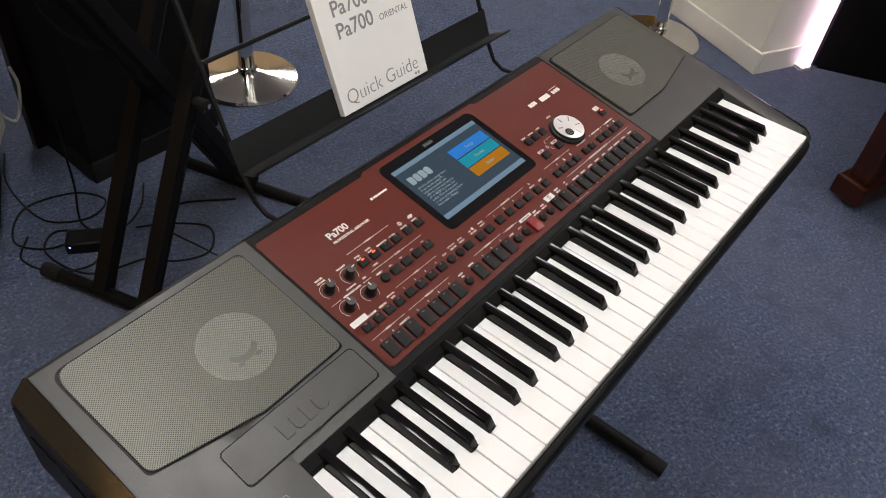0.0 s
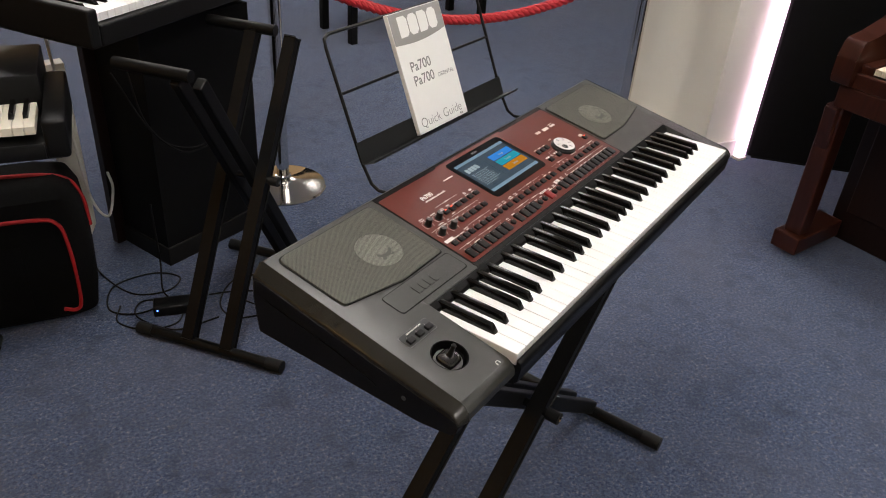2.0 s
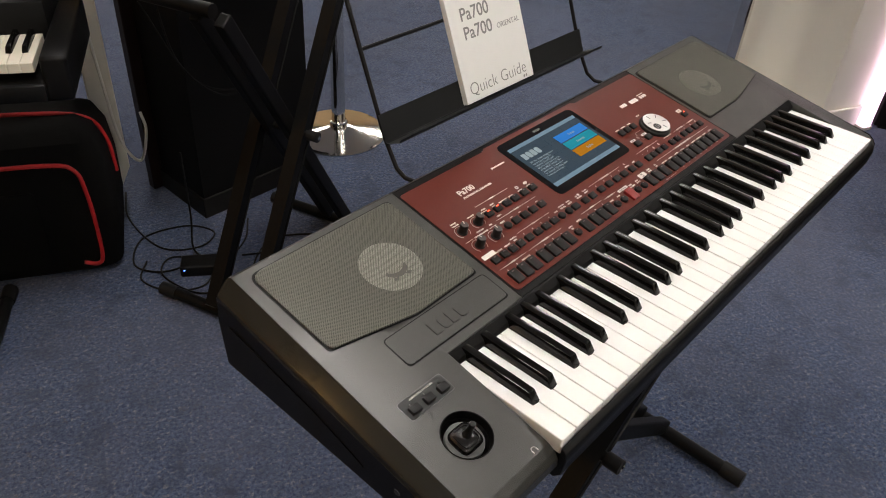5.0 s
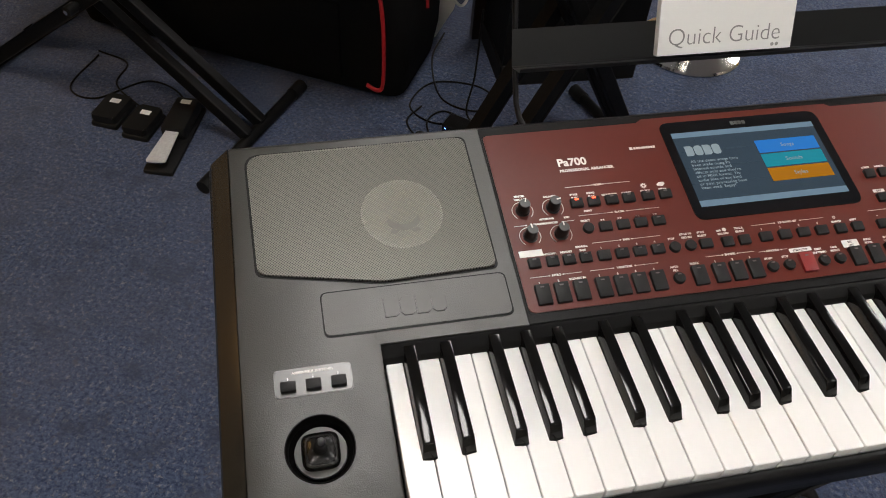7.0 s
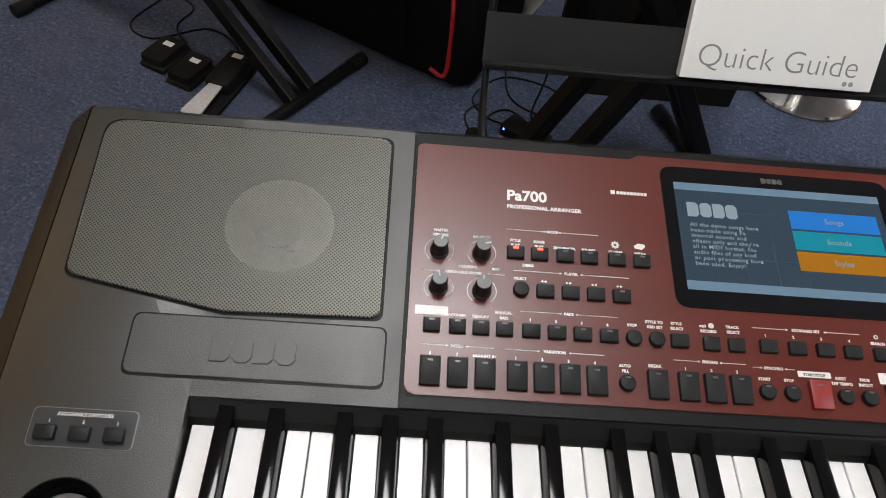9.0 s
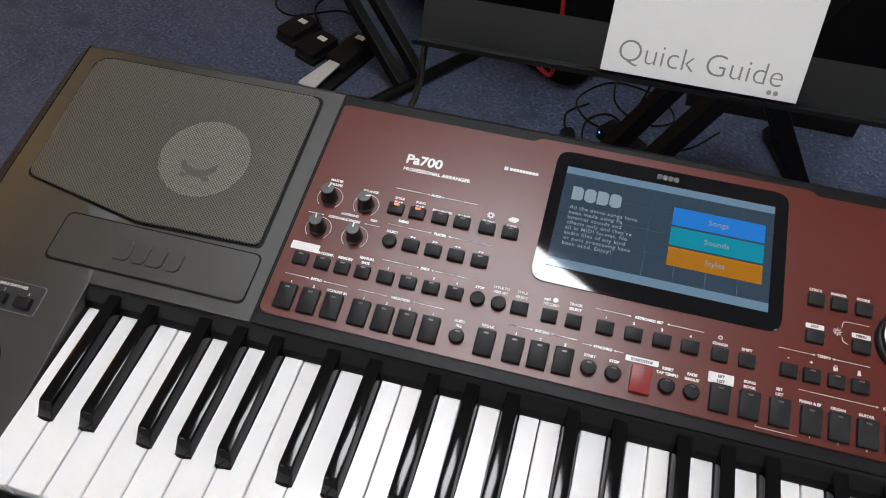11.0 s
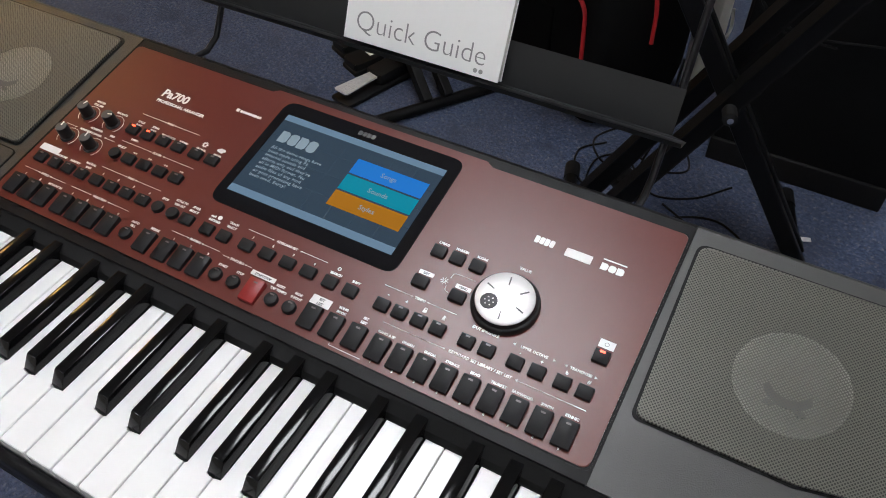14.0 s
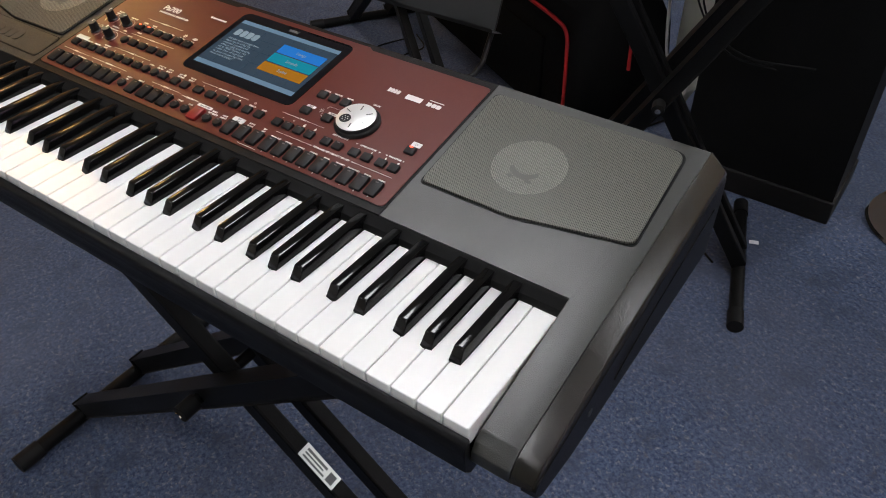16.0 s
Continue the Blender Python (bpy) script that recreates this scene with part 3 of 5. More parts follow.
# control panel
px0, px1, py0, py1 = 0.1240, 0.6515, 0.1525, 0.3400
pv0, pv1 = v_of(py0), v_of(py1)
cp = part("control_panel", prism(rounded([(px0, pv0), (px1, pv0), (px1, pv1), (0.494, pv1), (0.488, pv1 + 0.004), (0.286, pv1 + 0.004), (0.280, pv1), (px0, pv1)], [0.006, 0.006, 0.004, 0.003, 0.003, 0.003, 0.003, 0.004]), -0.003, 0.0010, 0.0009, 3), M_RED, kb, "satin maroon metal control panel", PAN)
PZ = 0.0010
part("panel_gap", prism(rounded(rect(px0 - 0.0013, px1 + 0.0013, pv0 - 0.0013, pv1 + 0.0012), 0.006), -0.002, 0.0003), M_SLOT, kb, "dark gap round the control panel", PAN)
for xs in (px0 - 0.0022, px1 + 0.0022):
    part("panel_seam", box(xs - 0.0007, xs + 0.0007, v_of(0.1440), v_of(0.3490), 0.0, 0.0004), M_SLOT, kb, "dark joint beside the panel", PAN)


def lay(x, y):
    """From the drawing of the panel, in metres, to its place on the case."""
    lo = np.interp(x, (0.14, 0.2, 0.284, 0.39, 0.63), (-0.0005, -0.0008, -0.0018, -0.0033, -0.0036))
    hi = np.interp(x, (0.14, 0.2, 0.285, 0.39, 0.63), (-0.0032, -0.0042, -0.0049, -0.0052, -0.0048))
    f = min(1.0, max(0.0, (y - 0.177) / 0.088))
    return float(x + lo + (hi - lo) * f), 0.985 * y - 0.0070


def at(x, y, z=PZ):
    if x > 0.12:
        x, y = lay(x, y)
    return PAN @ pose(x, v_of(y), z)


def button_mesh(w, d, h, mt, slope=0.0012):
    bm = box(-w / 2, w / 2, -d / 2, d / 2, -0.001, h, 0.0007, 2)
    for v in bm.verts:
        if v.co.z > h * 0.5:
            v.co.z += slope * (v.co.y / d)
    return as_mesh("button", bm, mt, True)


B_SMALL = button_mesh(0.0118, 0.0088, 0.0034, M_BUTTON)
B_TALL = button_mesh(0.0128, 0.0185, 0.0036, M_BUTTON, 0.0016)
B_MINI = button_mesh(0.0108, 0.0092, 0.0032, M_BUTTON)
B_RED = button_mesh(0.0135, 0.0185, 0.0038, M_REDBTN, 0.0016)
B_ROUND = as_mesh("button", lathe([(0.0053, -0.001), (0.0053, 0.0026), (0.0048, 0.0034), (0.0035, 0.0037), (0.0, 0.0038)], 20), M_BUTTON, True)
L_SMALL = as_mesh("indicator", prism(rounded(rect(-0.0017, 0.0017, -0.0006, 0.0006), 0.0004, 2), 0, 0.0003), M_LED_OFF)
L_RED = as_mesh("indicator", prism(rounded(rect(-0.0019, 0.0019, -0.0007, 0.0007), 0.0005, 2), 0, 0.0005), M_LED_RED)


def button(kind, x, y, led=None, label=""):
    mesh = {"s": B_SMALL, "t": B_TALL, "m": B_MINI, "r": B_RED, "o": B_ROUND}[kind]
    part("button", mesh, None, cp, label, at(x, y))
    if led:
        dy = {"s": 0.0025, "m": 0.0028, "t": 0.0063, "r": 0.006, "o": 0.0028}[kind]
        part("indicator", L_RED if led == "on" else L_SMALL, None, cp, "glowing red lamp" if led == "on" else "", at(x, y + dy, PZ + (0.0041 if kind in "tr" else 0.0039)))


def legend(body, x, y, size=0.0027, align="CENTER", mt=None, bold=0.00013, spacing=1.0):
    part("legend", text_mesh(body, size, mt or M_PRINT, bold, align, spacing), None, cp, "", at(x, y, PZ + 0.00015))


def rule(x0, x1, y, body, size=0.0027, gap=None):
    """A white rule broken by a word in its middle."""
    c = (x0 + x1) / 2
    g = gap or (len(body) * size * 0.36 + 0.002)
    for a, b, s in ((x0, c - g, 1), (c + g, x1, -1)):
        if b - a > 0.001:
            (a, yy), b = lay(a, y), lay(b, y)[0]
            w = v_of(yy)
            e, o = (b, a) if s > 0 else (a, b)
            shape = [(o, w - 0.00018), (e, w - 0.00018), (e, w - 0.0008), (e + 0.0016 * s, w), (e, w + 0.0008), (e, w + 0.00018), (o, w + 0.00018)]
            part("rule", prism(shape, PZ, PZ + 0.00022), M_PRINT, cp, "", PAN)
    legend(body, c, y - 0.0009, size)


def plate(x0, x1, y0, y1, mt=None):
    (a, c), (b, d) = lay(x0, y0), lay(x1, y1)
    part("label", prism(rounded(rect(a, b, v_of(c), v_of(d)), 0.0005, 2), PZ, PZ + 0.0002), mt or M_LABEL, cp, "white printed label", PAN)


def drawn(name, bm, mt, label=""):
    """Links a shape given in the panel's drawing at its place on the case."""
    for v in bm.verts:
        x, y = lay(v.co.x, v.co.y)
        v.co.x, v.co.y = x, v_of(y)
    part(name, bm, mt, cp, label, PAN)


# mode and player rows
for i, x in enumerate((0.1978, 0.2144, 0.2319, 0.2487, 0.2678, 0.2850)):
    button("s", x, 0.2650, "on" if i < 2 else "off")
for w, x in (("STYLE", 0.1978), ("SONG", 0.2144)):
    legend(w, x, 0.2745)
    legend("PLAY", x, 0.2708)
for w, x in (("SEQUENCER", 0.2319), ("SOUND", 0.2487), ("GLOBAL", 0.2678), ("MEDIA", 0.2850)):
    legend(w, x, 0.2708)
rule(0.1917, 0.2562, 0.2840, "MODE")
legend("DEMO", 0.2061, 0.2555)
rule(0.1955, 0.2747, 0.2520, "PLAYER")
button("o", 0.2001, 0.2375)
legend("SELECT", 0.2001, 0.2452)
for x in (0.2163, 0.2333, 0.2504, 0.2679):
    button("s", x, 0.2372, "off" if x > 0.26 else None)
for i, x in enumerate((0.2163, 0.2333, 0.2504, 0.2679)):
    bm = bmesh.new()
    s = -1 if i in (0, 2) else 1
    yy = 0.2452
    for o in (-0.0014, 0.0008):
        prism([(x + o - s * 0.0008, yy - 0.0009), (x + o + s * 0.0010, yy), (x + o - s * 0.0008, yy + 0.0009)], PZ, PZ + 0.0002, bm=bm)
    drawn("symbol", bm, M_PRINT)
gear = lathe([(0.0011, 0), (0.0011, 0.0002), (0.0021, 0.0002), (0.0021, 0)], 16)
for i in range(8):
    a = i * math.pi / 4
    c, s = math.cos(a), math.sin(a)
    prism([(0.0018 * c - 0.0005 * s, 0.0018 * s + 0.0005 * c), (0.0018 * c + 0.0005 * s, 0.0018 * s - 0.0005 * c), (0.0030 * c + 0.0004 * s, 0.0030 * s - 0.0004 * c), (0.0030 * c - 0.0004 * s, 0.0030 * s + 0.0004 * c)], 0, 0.0002, bm=gear)
part("symbol", gear, M_PRINT, cp, "", at(0.2678, 0.2775))
part("symbol", prism([(-0.0035, -0.0012), (0.0015, -0.0022), (0.0042, 0.0006), (0.0035, 0.0022), (-0.0010, 0.0026), (-0.0040, 0.0004)], 0, 0.0002), M_PRINT, cp, "", at(0.2850, 0.2772))

# pads row, keyboard set row and the small buttons of the right half
for x in (0.1407, 0.1573, 0.1725, 0.1878):
    button("m", x, 0.2080, "off")
for x in (0.2050, 0.2218, 0.2387, 0.2561):
    button("s", x, 0.2080, "off" if x > 0.21 else None)
for x in (0.2725, 0.2877):
    button("o", x, 0.2080)
for x in (0.3026, 0.3621, 0.3815, 0.4005, 0.4190):
    button("s", x, 0.2078)
for x in (0.3237, 0.3405, 0.4385, 0.4560, 0.4826, 0.4971, 0.5124, 0.5272, 0.5497, 0.5649, 0.5860, 0.6016, 0.6194, 0.6348):
    button("m", x, 0.2072, "off" if 0.49 < x < 0.57 else None)
plate(0.1300, 0.1515, 0.2155, 0.2220)
for w, x in (("ACCOMP.", 0.1573), ("MEMORY", 0.1725), ("BASS", 0.1878)):
    legend(w, x, 0.2155)
legend("MANUAL", 0.1878, 0.2192)
rule(0.1985, 0.2635, 0.2222, "PADS")
for i in range(4):
    legend(str(i + 1), 0.2050 + 0.0170 * i, 0.2155)
    legend(str(i + 1), 0.3621 + 0.0190 * i, 0.2155)
legend("STOP", 0.2725, 0.2165)
for a, b, x in (("STYLE TO", "KBD SET", 0.2877), ("STYLE", "SELECT", 0.3026), ("TRACK", "SELECT", 0.3405)):
    legend(a, x, 0.2198, 0.0027, bold=0.00010)
    legend(b, x, 0.2162, 0.0027, bold=0.00010)
legend("RECORD", 0.3237, 0.2158)
part("symbol", lathe([(0.0, 0.0002), (0.0019, 0.0002), (0.0019, 0)], 18), M_PRINT, cp, "", at(0.3262, 0.2208))
legend("mp3", 0.3205, 0.2195, 0.0026)
rule(0.3540, 0.4275, 0.2215, "KEYBOARD SET")
legend("SEARCH", 0.4385, 0.2148)
part("symbol", lathe([(0.0009, 0), (0.0009, 0.0002), (0.0015, 0.0002), (0.0015, 0)], 16), M_PRINT, cp, "", at(0.4385, 0.2205))
legend("SHIFT", 0.4560, 0.2148)
rule(0.4760, 0.5340, 0.2232, "TEMPO")
for w, x in (("-", 0.4826), ("+", 0.4971)):
    legend(w, x, 0.2160, 0.0042, bold=0.0001)
part("symbol", prism(rounded(rect(-0.0014, 0.0014, -0.0014, 0.0010), 0.0003, 2), 0, 0.0002), M_PRINT, cp, "", at(0.5124, 0.2165))
part("symbol", lathe([(0.0007, 0), (0.0007, 0.0002), (0.0012, 0.0002), (0.0012, 0)], 14), M_PRINT, cp, "", at(0.5124, 0.2180))
part("symbol", prism([(-0.0013, -0.0013), (0.0013, -0.0013), (0.0006, 0.0022), (-0.0006, 0.0022)], 0, 0.0002), M_PRINT, cp, "", at(0.5272, 0.2168))
legend("SPLIT ENSEMBLE", 0.5580, 0.2192, 0.0028)
legend("UPPER OCTAVE", 0.5940, 0.2192, 0.0028)
legend("TRANSPOSE", 0.6272, 0.2192, 0.0028)
for x, s in ((0.5795, -1), (0.6085, 1), (0.6168, -1), (0.6375, 1)):
    part("symbol", prism([(-0.0009 * s, -0.0010), (0.0011 * s, 0), (-0.0009 * s, 0.0010)], 0, 0.0002), M_PRINT, cp, "", at(x, 0.2202))
for w, x in (("-", 0.5860), ("+", 0.6016), ("b", 0.6194), ("#", 0.6348)):
    legend(w, x, 0.2145, 0.0036, bold=0.0001)

# intro, variation, ending and library row
LOW = 0.1770
for x in (0.1399, 0.1570, 0.1742, 0.1942, 0.2112, 0.2278, 0.2449, 0.2840, 0.3039, 0.3209, 0.3380, 0.4404, 0.4590, 0.4777):
    button("t", x, LOW, "off")
for i in range(9):
    button("t", 0.4969 + 0.01713 * i, LOW - 0.0008, "off")
    legend(str(i + 1), 0.4969 + 0.01713 * i, 0.1655, 0.0026)
for x in (0.2643, 0.3552, 0.3716, 0.4066, 0.4225):
    button("o", x, LOW, "off")
button("r", 0.3898, LOW - 0.0003, "off", "red start and stop button")
rule(0.1335, 0.1805, 0.1950, "INTRO")
rule(0.1875, 0.2515, 0.1950, "VARIATION")
rule(0.2970, 0.3450, 0.1950, "ENDING")
rule(0.3490, 0.3770, 0.1935, "SYNCHRO")
for i in range(4):
    legend(str(i + 1), 0.1942 + 0.0169 * i, 0.1885)
for i in range(3):
    legend(str(i + 1), 0.3039 + 0.0170 * i, 0.1885)
for w, x in (("1", 0.1399), ("2", 0.1570), ("3/COUNT IN", 0.1742)):
    legend(w, x, 0.1885, 0.0026)
legend("AUTO", 0.2643, 0.1880)
legend("FILL", 0.2643, 0.1845)
legend("BREAK", 0.2840, 0.1890, 0.0029)
legend("START", 0.3552, 0.1850)
legend("STOP", 0.3716, 0.1850)
plate(0.3785, 0.4005, 0.1890, 0.1930)
legend("START/STOP", 0.3895, 0.18985, 0.0026, mt=M_INK)
for a, b, x in (("RESET", "TAP TEMPO", 0.4066), ("FADE", "IN/OUT", 0.4225), ("SONG", "BOOK", 0.4590), ("SET", "LIST", 0.4777)):
    hi = 0.0040 if x > 0.43 else 0
    legend(a, x, 0.1885 + hi)
    legend(b, x, 0.1850 + hi)
plate(0.4325, 0.4490, 0.1875, 0.1950)
legend("SET", 0.4408, 0.1918, 0.0028, mt=M_INK)
legend("LIST", 0.4408, 0.1884, 0.0028, mt=M_INK)
rule(0.4895, 0.6400, 0.1965, "KEYBOARD SET LIBRARY / SET LIST", 0.0030, 0.0275)
for i, w in enumerate(("PIANO & EP", "ORGAN", "GUITAR", "STRINGS", "BRASS", "TRUMPET", "SAX/WOOD.", "SYNTH", "ETHNIC")):
    legend(w, 0.4969 + 0.01713 * i, 0.1880, 0.0026)
bm = box(0.4640, 0.4895, 0.1645, 0.1648, PZ, PZ + 0.0002)
box(0.4637, 0.4640, 0.1645, 0.1660, PZ, PZ + 0.0002, bm=bm)
drawn("rule", bm, M_PRINT)

# right block: lyrics, exit, dial, power
for w, x in (("LYRICS", 0.4991), ("MARKER", 0.5142), ("SCORE", 0.5303)):
    button("m", x, 0.2640)
    legend(w, x, 0.2715)
for x, w in ((0.4985, "EXIT"), (0.5282, "MENU")):
    button("s", x, 0.2355)
    plate(x - 0.0055, x + 0.0065, 0.2425, 0.2460)
    legend(w, x + 0.0005, 0.24335, 0.0024, mt=M_INK)
star = bmesh.new()
for i in range(8):
    a = i * math.pi / 4
    c, s = math.cos(a), math.sin(a)
    prism([(-0.0002 * s + 0.0008 * c, 0.0002 * c + 0.0008 * s), (0.0002 * s + 0.0008 * c, -0.0002 * c + 0.0008 * s), (0.0030 * c + 0.0002 * s, 0.0030 * s - 0.0002 * c), (0.0030 * c - 0.0002 * s, 0.0030 * s + 0.0002 * c)], 0, 0.0002, bm=star)
part("symbol", star, M_PRINT, cp, "", at(0.5135, 0.2440))
br = bmesh.new()
arc = smooth_line([(0.534, 0.2530, PZ), (0.521, 0.2530, PZ), (0.5175, 0.2520, PZ), (0.5165, 0.2480, PZ)], 4)
tube(arc, 0.00022, 6, br)
drawn("rule", br, M_PRINT)
br = bmesh.new()
tube(smooth_line([(0.5165, 0.2410, PZ), (0.5172, 0.2378, PZ), (0.5205, 0.2365, PZ)], 4), 0.00022, 6, br)
drawn("rule", br, M_PRINT)
dial = part("value_dial", lathe([(0.0245, 0), (0.0245, 0.003), (0.0235, 0.0045), (0.0222, 0.0050), (0.0218, 0.0072), (0.0212, 0.0080)], 48), M_KNOB, cp, "black ring round the value dial", at(0.5612, 0.2450), True)
part("dial_top", lathe([(0.0212, 0.0078), (0.0209, 0.0086), (0.0200, 0.0090), (0.0, 0.0088)], 48), M_SILVER, cp, "brushed silver dial top", at(0.5612, 0.2450), True)
for i in range(6):
    if i == 4:
        continue
    a = radians(60 * i - 20)
    part("dial_mark", box(0.0105, 0.0172, -0.0005, 0.0005, 0.0088, 0.0093), M_INK, cp, "", at(0.5612, 0.2450) @ pose(0, 0, 0, 0, 0, math.degrees(a)))
dip = radians(217)
part("finger_dip", lathe([(0.0062, 0.0088), (0.0062, 0.0093), (0.0045, 0.0091), (0.0, 0.0090)], 24), M_KNOB, cp, "black finger hollow", at(0.5612, 0.2450) @ pose(0.0112 * math.cos(dip), 0.0112 * math.sin(dip), 0))
dots = bmesh.new()
for i in range(7):
    a = i * math.pi / 3
    r = 0 if i == 6 else 0.0032
    lathe([(0.0006, 0.0093), (0.0, 0.0096)], 8, dots, (r * math.cos(a), r * math.sin(a), 0))
part("finger_dip_studs", dots, M_SILVER, cp, "", at(0.5612, 0.2450) @ pose(0.0112 * math.cos(dip), 0.0112 * math.sin(dip), 0))
legend("VALUE", 0.5625, 0.2755, 0.0030)
plate(0.6300, 0.6410, 0.2425, 0.2488)
part("symbol", lathe([(0.0012, 0.0003), (0.0012, 0.0004), (0.0016, 0.0004), (0.0016, 0.0003)], 18), M_INK2, cp, "", at(0.6355, 0.2456))
button("m", 0.6352, 0.2350, "on", "lit power button")
# badges drawn as plain shapes
drawn("badge", block_logo(0.5570, 0.3015, 0.0155, 0.0062, PZ, PZ + 0.0002, 4), M_PRINT, "white printed badge")
drawn("badge", prism(rounded(rect(0.5815, 0.6015, 0.2995, 0.3068), 0.0008, 2), PZ, PZ + 0.0002), M_PRINT, "white printed badge")
drawn("badge", block_logo(0.6085, 0.2995, 0.0175, 0.0058, PZ, PZ + 0.0002, 3), M_PRINT, "white printed badge")
drawn("badge", prism(rounded(rect(0.6085, 0.6260, 0.3080, 0.3090), 0.0002, 2), PZ, PZ + 0.0002), M_PRINT, "")

# name, knobs
part("model_name", text_mesh("Pa700", 0.0118, M_PRINT, 0.00035, "LEFT"), None, cp, "white printed model name", at(0.1920, 0.3085, PZ + 0.00015))
legend("PROFESSIONAL ARRANGER", 0.1922, 0.3015, 0.0043, "LEFT")
drawn("badge", box(0.2680, 0.2712, 0.3200, 0.3232, PZ, PZ + 0.0002), M_PRINT, "white printed badge")
drawn("badge", block_logo(0.2722, 0.3202, 0.0225, 0.0026, PZ, PZ + 0.0002, 9), M_PRINT, "white printed badge")
knob0 = lathe([(0.0066, 0), (0.0066, 0.0010), (0.0056, 0.0016), (0.0052, 0.0112), (0.0049, 0.0122)], 28)
K_BODY = as_mesh("knob", knob0, M_KNOB, True)
K_CAP = as_mesh("knob_cap", lathe([(0.0049, 0.0120), (0.0046, 0.0128), (0.0, 0.0129)], 24), M_KNOBCAP, True)
K_LINE = as_mesh("knob_pointer", box(-0.0005, 0.0005, 0.0010, 0.0051, 0.0126, 0.0133), M_PRINT)
for x, y, a in ((0.1455, 0.2635, -20), (0.1745, 0.2635, -75), (0.1450, 0.2360, 8), (0.1738, 0.2350, 2)):
    k = part("knob", K_BODY, None, cp, "black rotary knob with grey cap", at(x, y))
    part("knob_cap", K_CAP, None, cp, "grey knob cap", at(x, y))
    part("knob_pointer", K_LINE, None, cp, "", at(x, y) @ pose(0, 0, 0, 0, 0, a))
    ring = []
    for i in range(25):
        t = radians(-50 + 280 * i / 24)
        ring.append((0.0096 * math.cos(t), 0.0096 * math.sin(t), 0.0001))
    part("knob_scale", tube(ring, 0.00022, 5), M_PRINT, cp, "", at(x, y))
legend("MASTER", 0.1460, 0.2785)
legend("VOLUME", 0.1460, 0.2748)
legend("BALANCE", 0.1745, 0.2752)
legend("ACC/SONG", 0.1650, 0.2515, 0.0026)
legend("KBD", 0.1840, 0.2510, 0.0026)
rule(0.1335, 0.1900, 0.2478, "ASSIGNABLE KNOBS", 0.0027)

# touch screen
screen = part("touch_screen", prism(rounded(rect(0.3010, 0.4728, v_of(0.2225), v_of(0.3360)), 0.010, 6), 0.0005, PZ + 0.0008, 0.0005, 2), M_BEZEL, kb, "glossy black touch screen showing a demo menu", PAN)
SZ = PZ + 0.0009
sx0, sx1, sy0, sy1 = 0.3100, 0.4632, 0.2358, 0.3222


def on_screen(name, poly, mt, z=0.0, label=""):
    part(name, prism(poly, SZ + z, SZ + z + 0.00012), mt, screen, label, PAN)


def srect(a, b, c, d):
    return rect(a, b, v_of(c), v_of(d))


on_screen("display", srect(sx0, sx1, sy0, sy1), M_SCR_BG, 0, "lit slate-blue display")
on_screen("display_bar", srect(sx0, sx1, sy1 - 0.0062, sy1), M_SCR_BAR, 0.00015)
on_screen("display_bar", srect(sx0, sx1, sy0, sy0 + 0.0068), M_SCR_BAR, 0.00015)
for i in range(1, 7):
    on_screen("display_line", srect(sx0 + 0.0219 * i, sx0 + 0.0219 * i + 0.0004, sy0 + 0.007, sy1 - 0.0064), M_SCR_LINE, 0.00015)
for i in range(1, 4):
    on_screen("display_line", srect(sx0, sx1, sy0 + 0.007 + 0.0187 * i, sy0 + 0.0074 + 0.0187 * i), M_SCR_LINE, 0.00028)
for i, (mt, w) in enumerate(((M_SCR_BLUE, "Songs"), (M_SCR_TEAL, "Sounds"), (M_SCR_ORANGE, "Styles"))):
    y1 = 0.3045 - 0.0168 * i
    on_screen("display_button", srect(0.3920, 0.4575, y1 - 0.0152, y1), mt, 0.0004)
    part("display_text", text_mesh(w, 0.0062, M_SCR_TEXT, 0.0, "CENTER"), None, screen, "", PAN @ pose(0.4248, v_of(y1 - 0.0095), SZ + 0.00065))
part("display_mark", block_logo(0.3170, v_of(0.2935), 0.0375, 0.0120, SZ + 0.0004, SZ + 0.0005, 4), M_SCR_TEXT, screen, "", PAN)
for i, w in enumerate(("All the demo songs have", "been made using Pa", "internal sounds and", "effects only and they're", "all in MIDI format. No", "audio files of any kind", "or post processing have", "been used. Enjoy!")):
    part("display_text", text_mesh(w, 0.0044, M_SCR_TEXT, 0.00003, "LEFT", 1.12), None, screen, "", PAN @ pose(0.3178, v_of(0.2855 - 0.0044 * i), SZ + 0.00045))
part("bezel_mark", block_logo(0.3765, v_of(0.3268), 0.0165, 0.0046, PZ + 0.0008, PZ + 0.0010, 4), M_KNOBCAP, screen, "", PAN)

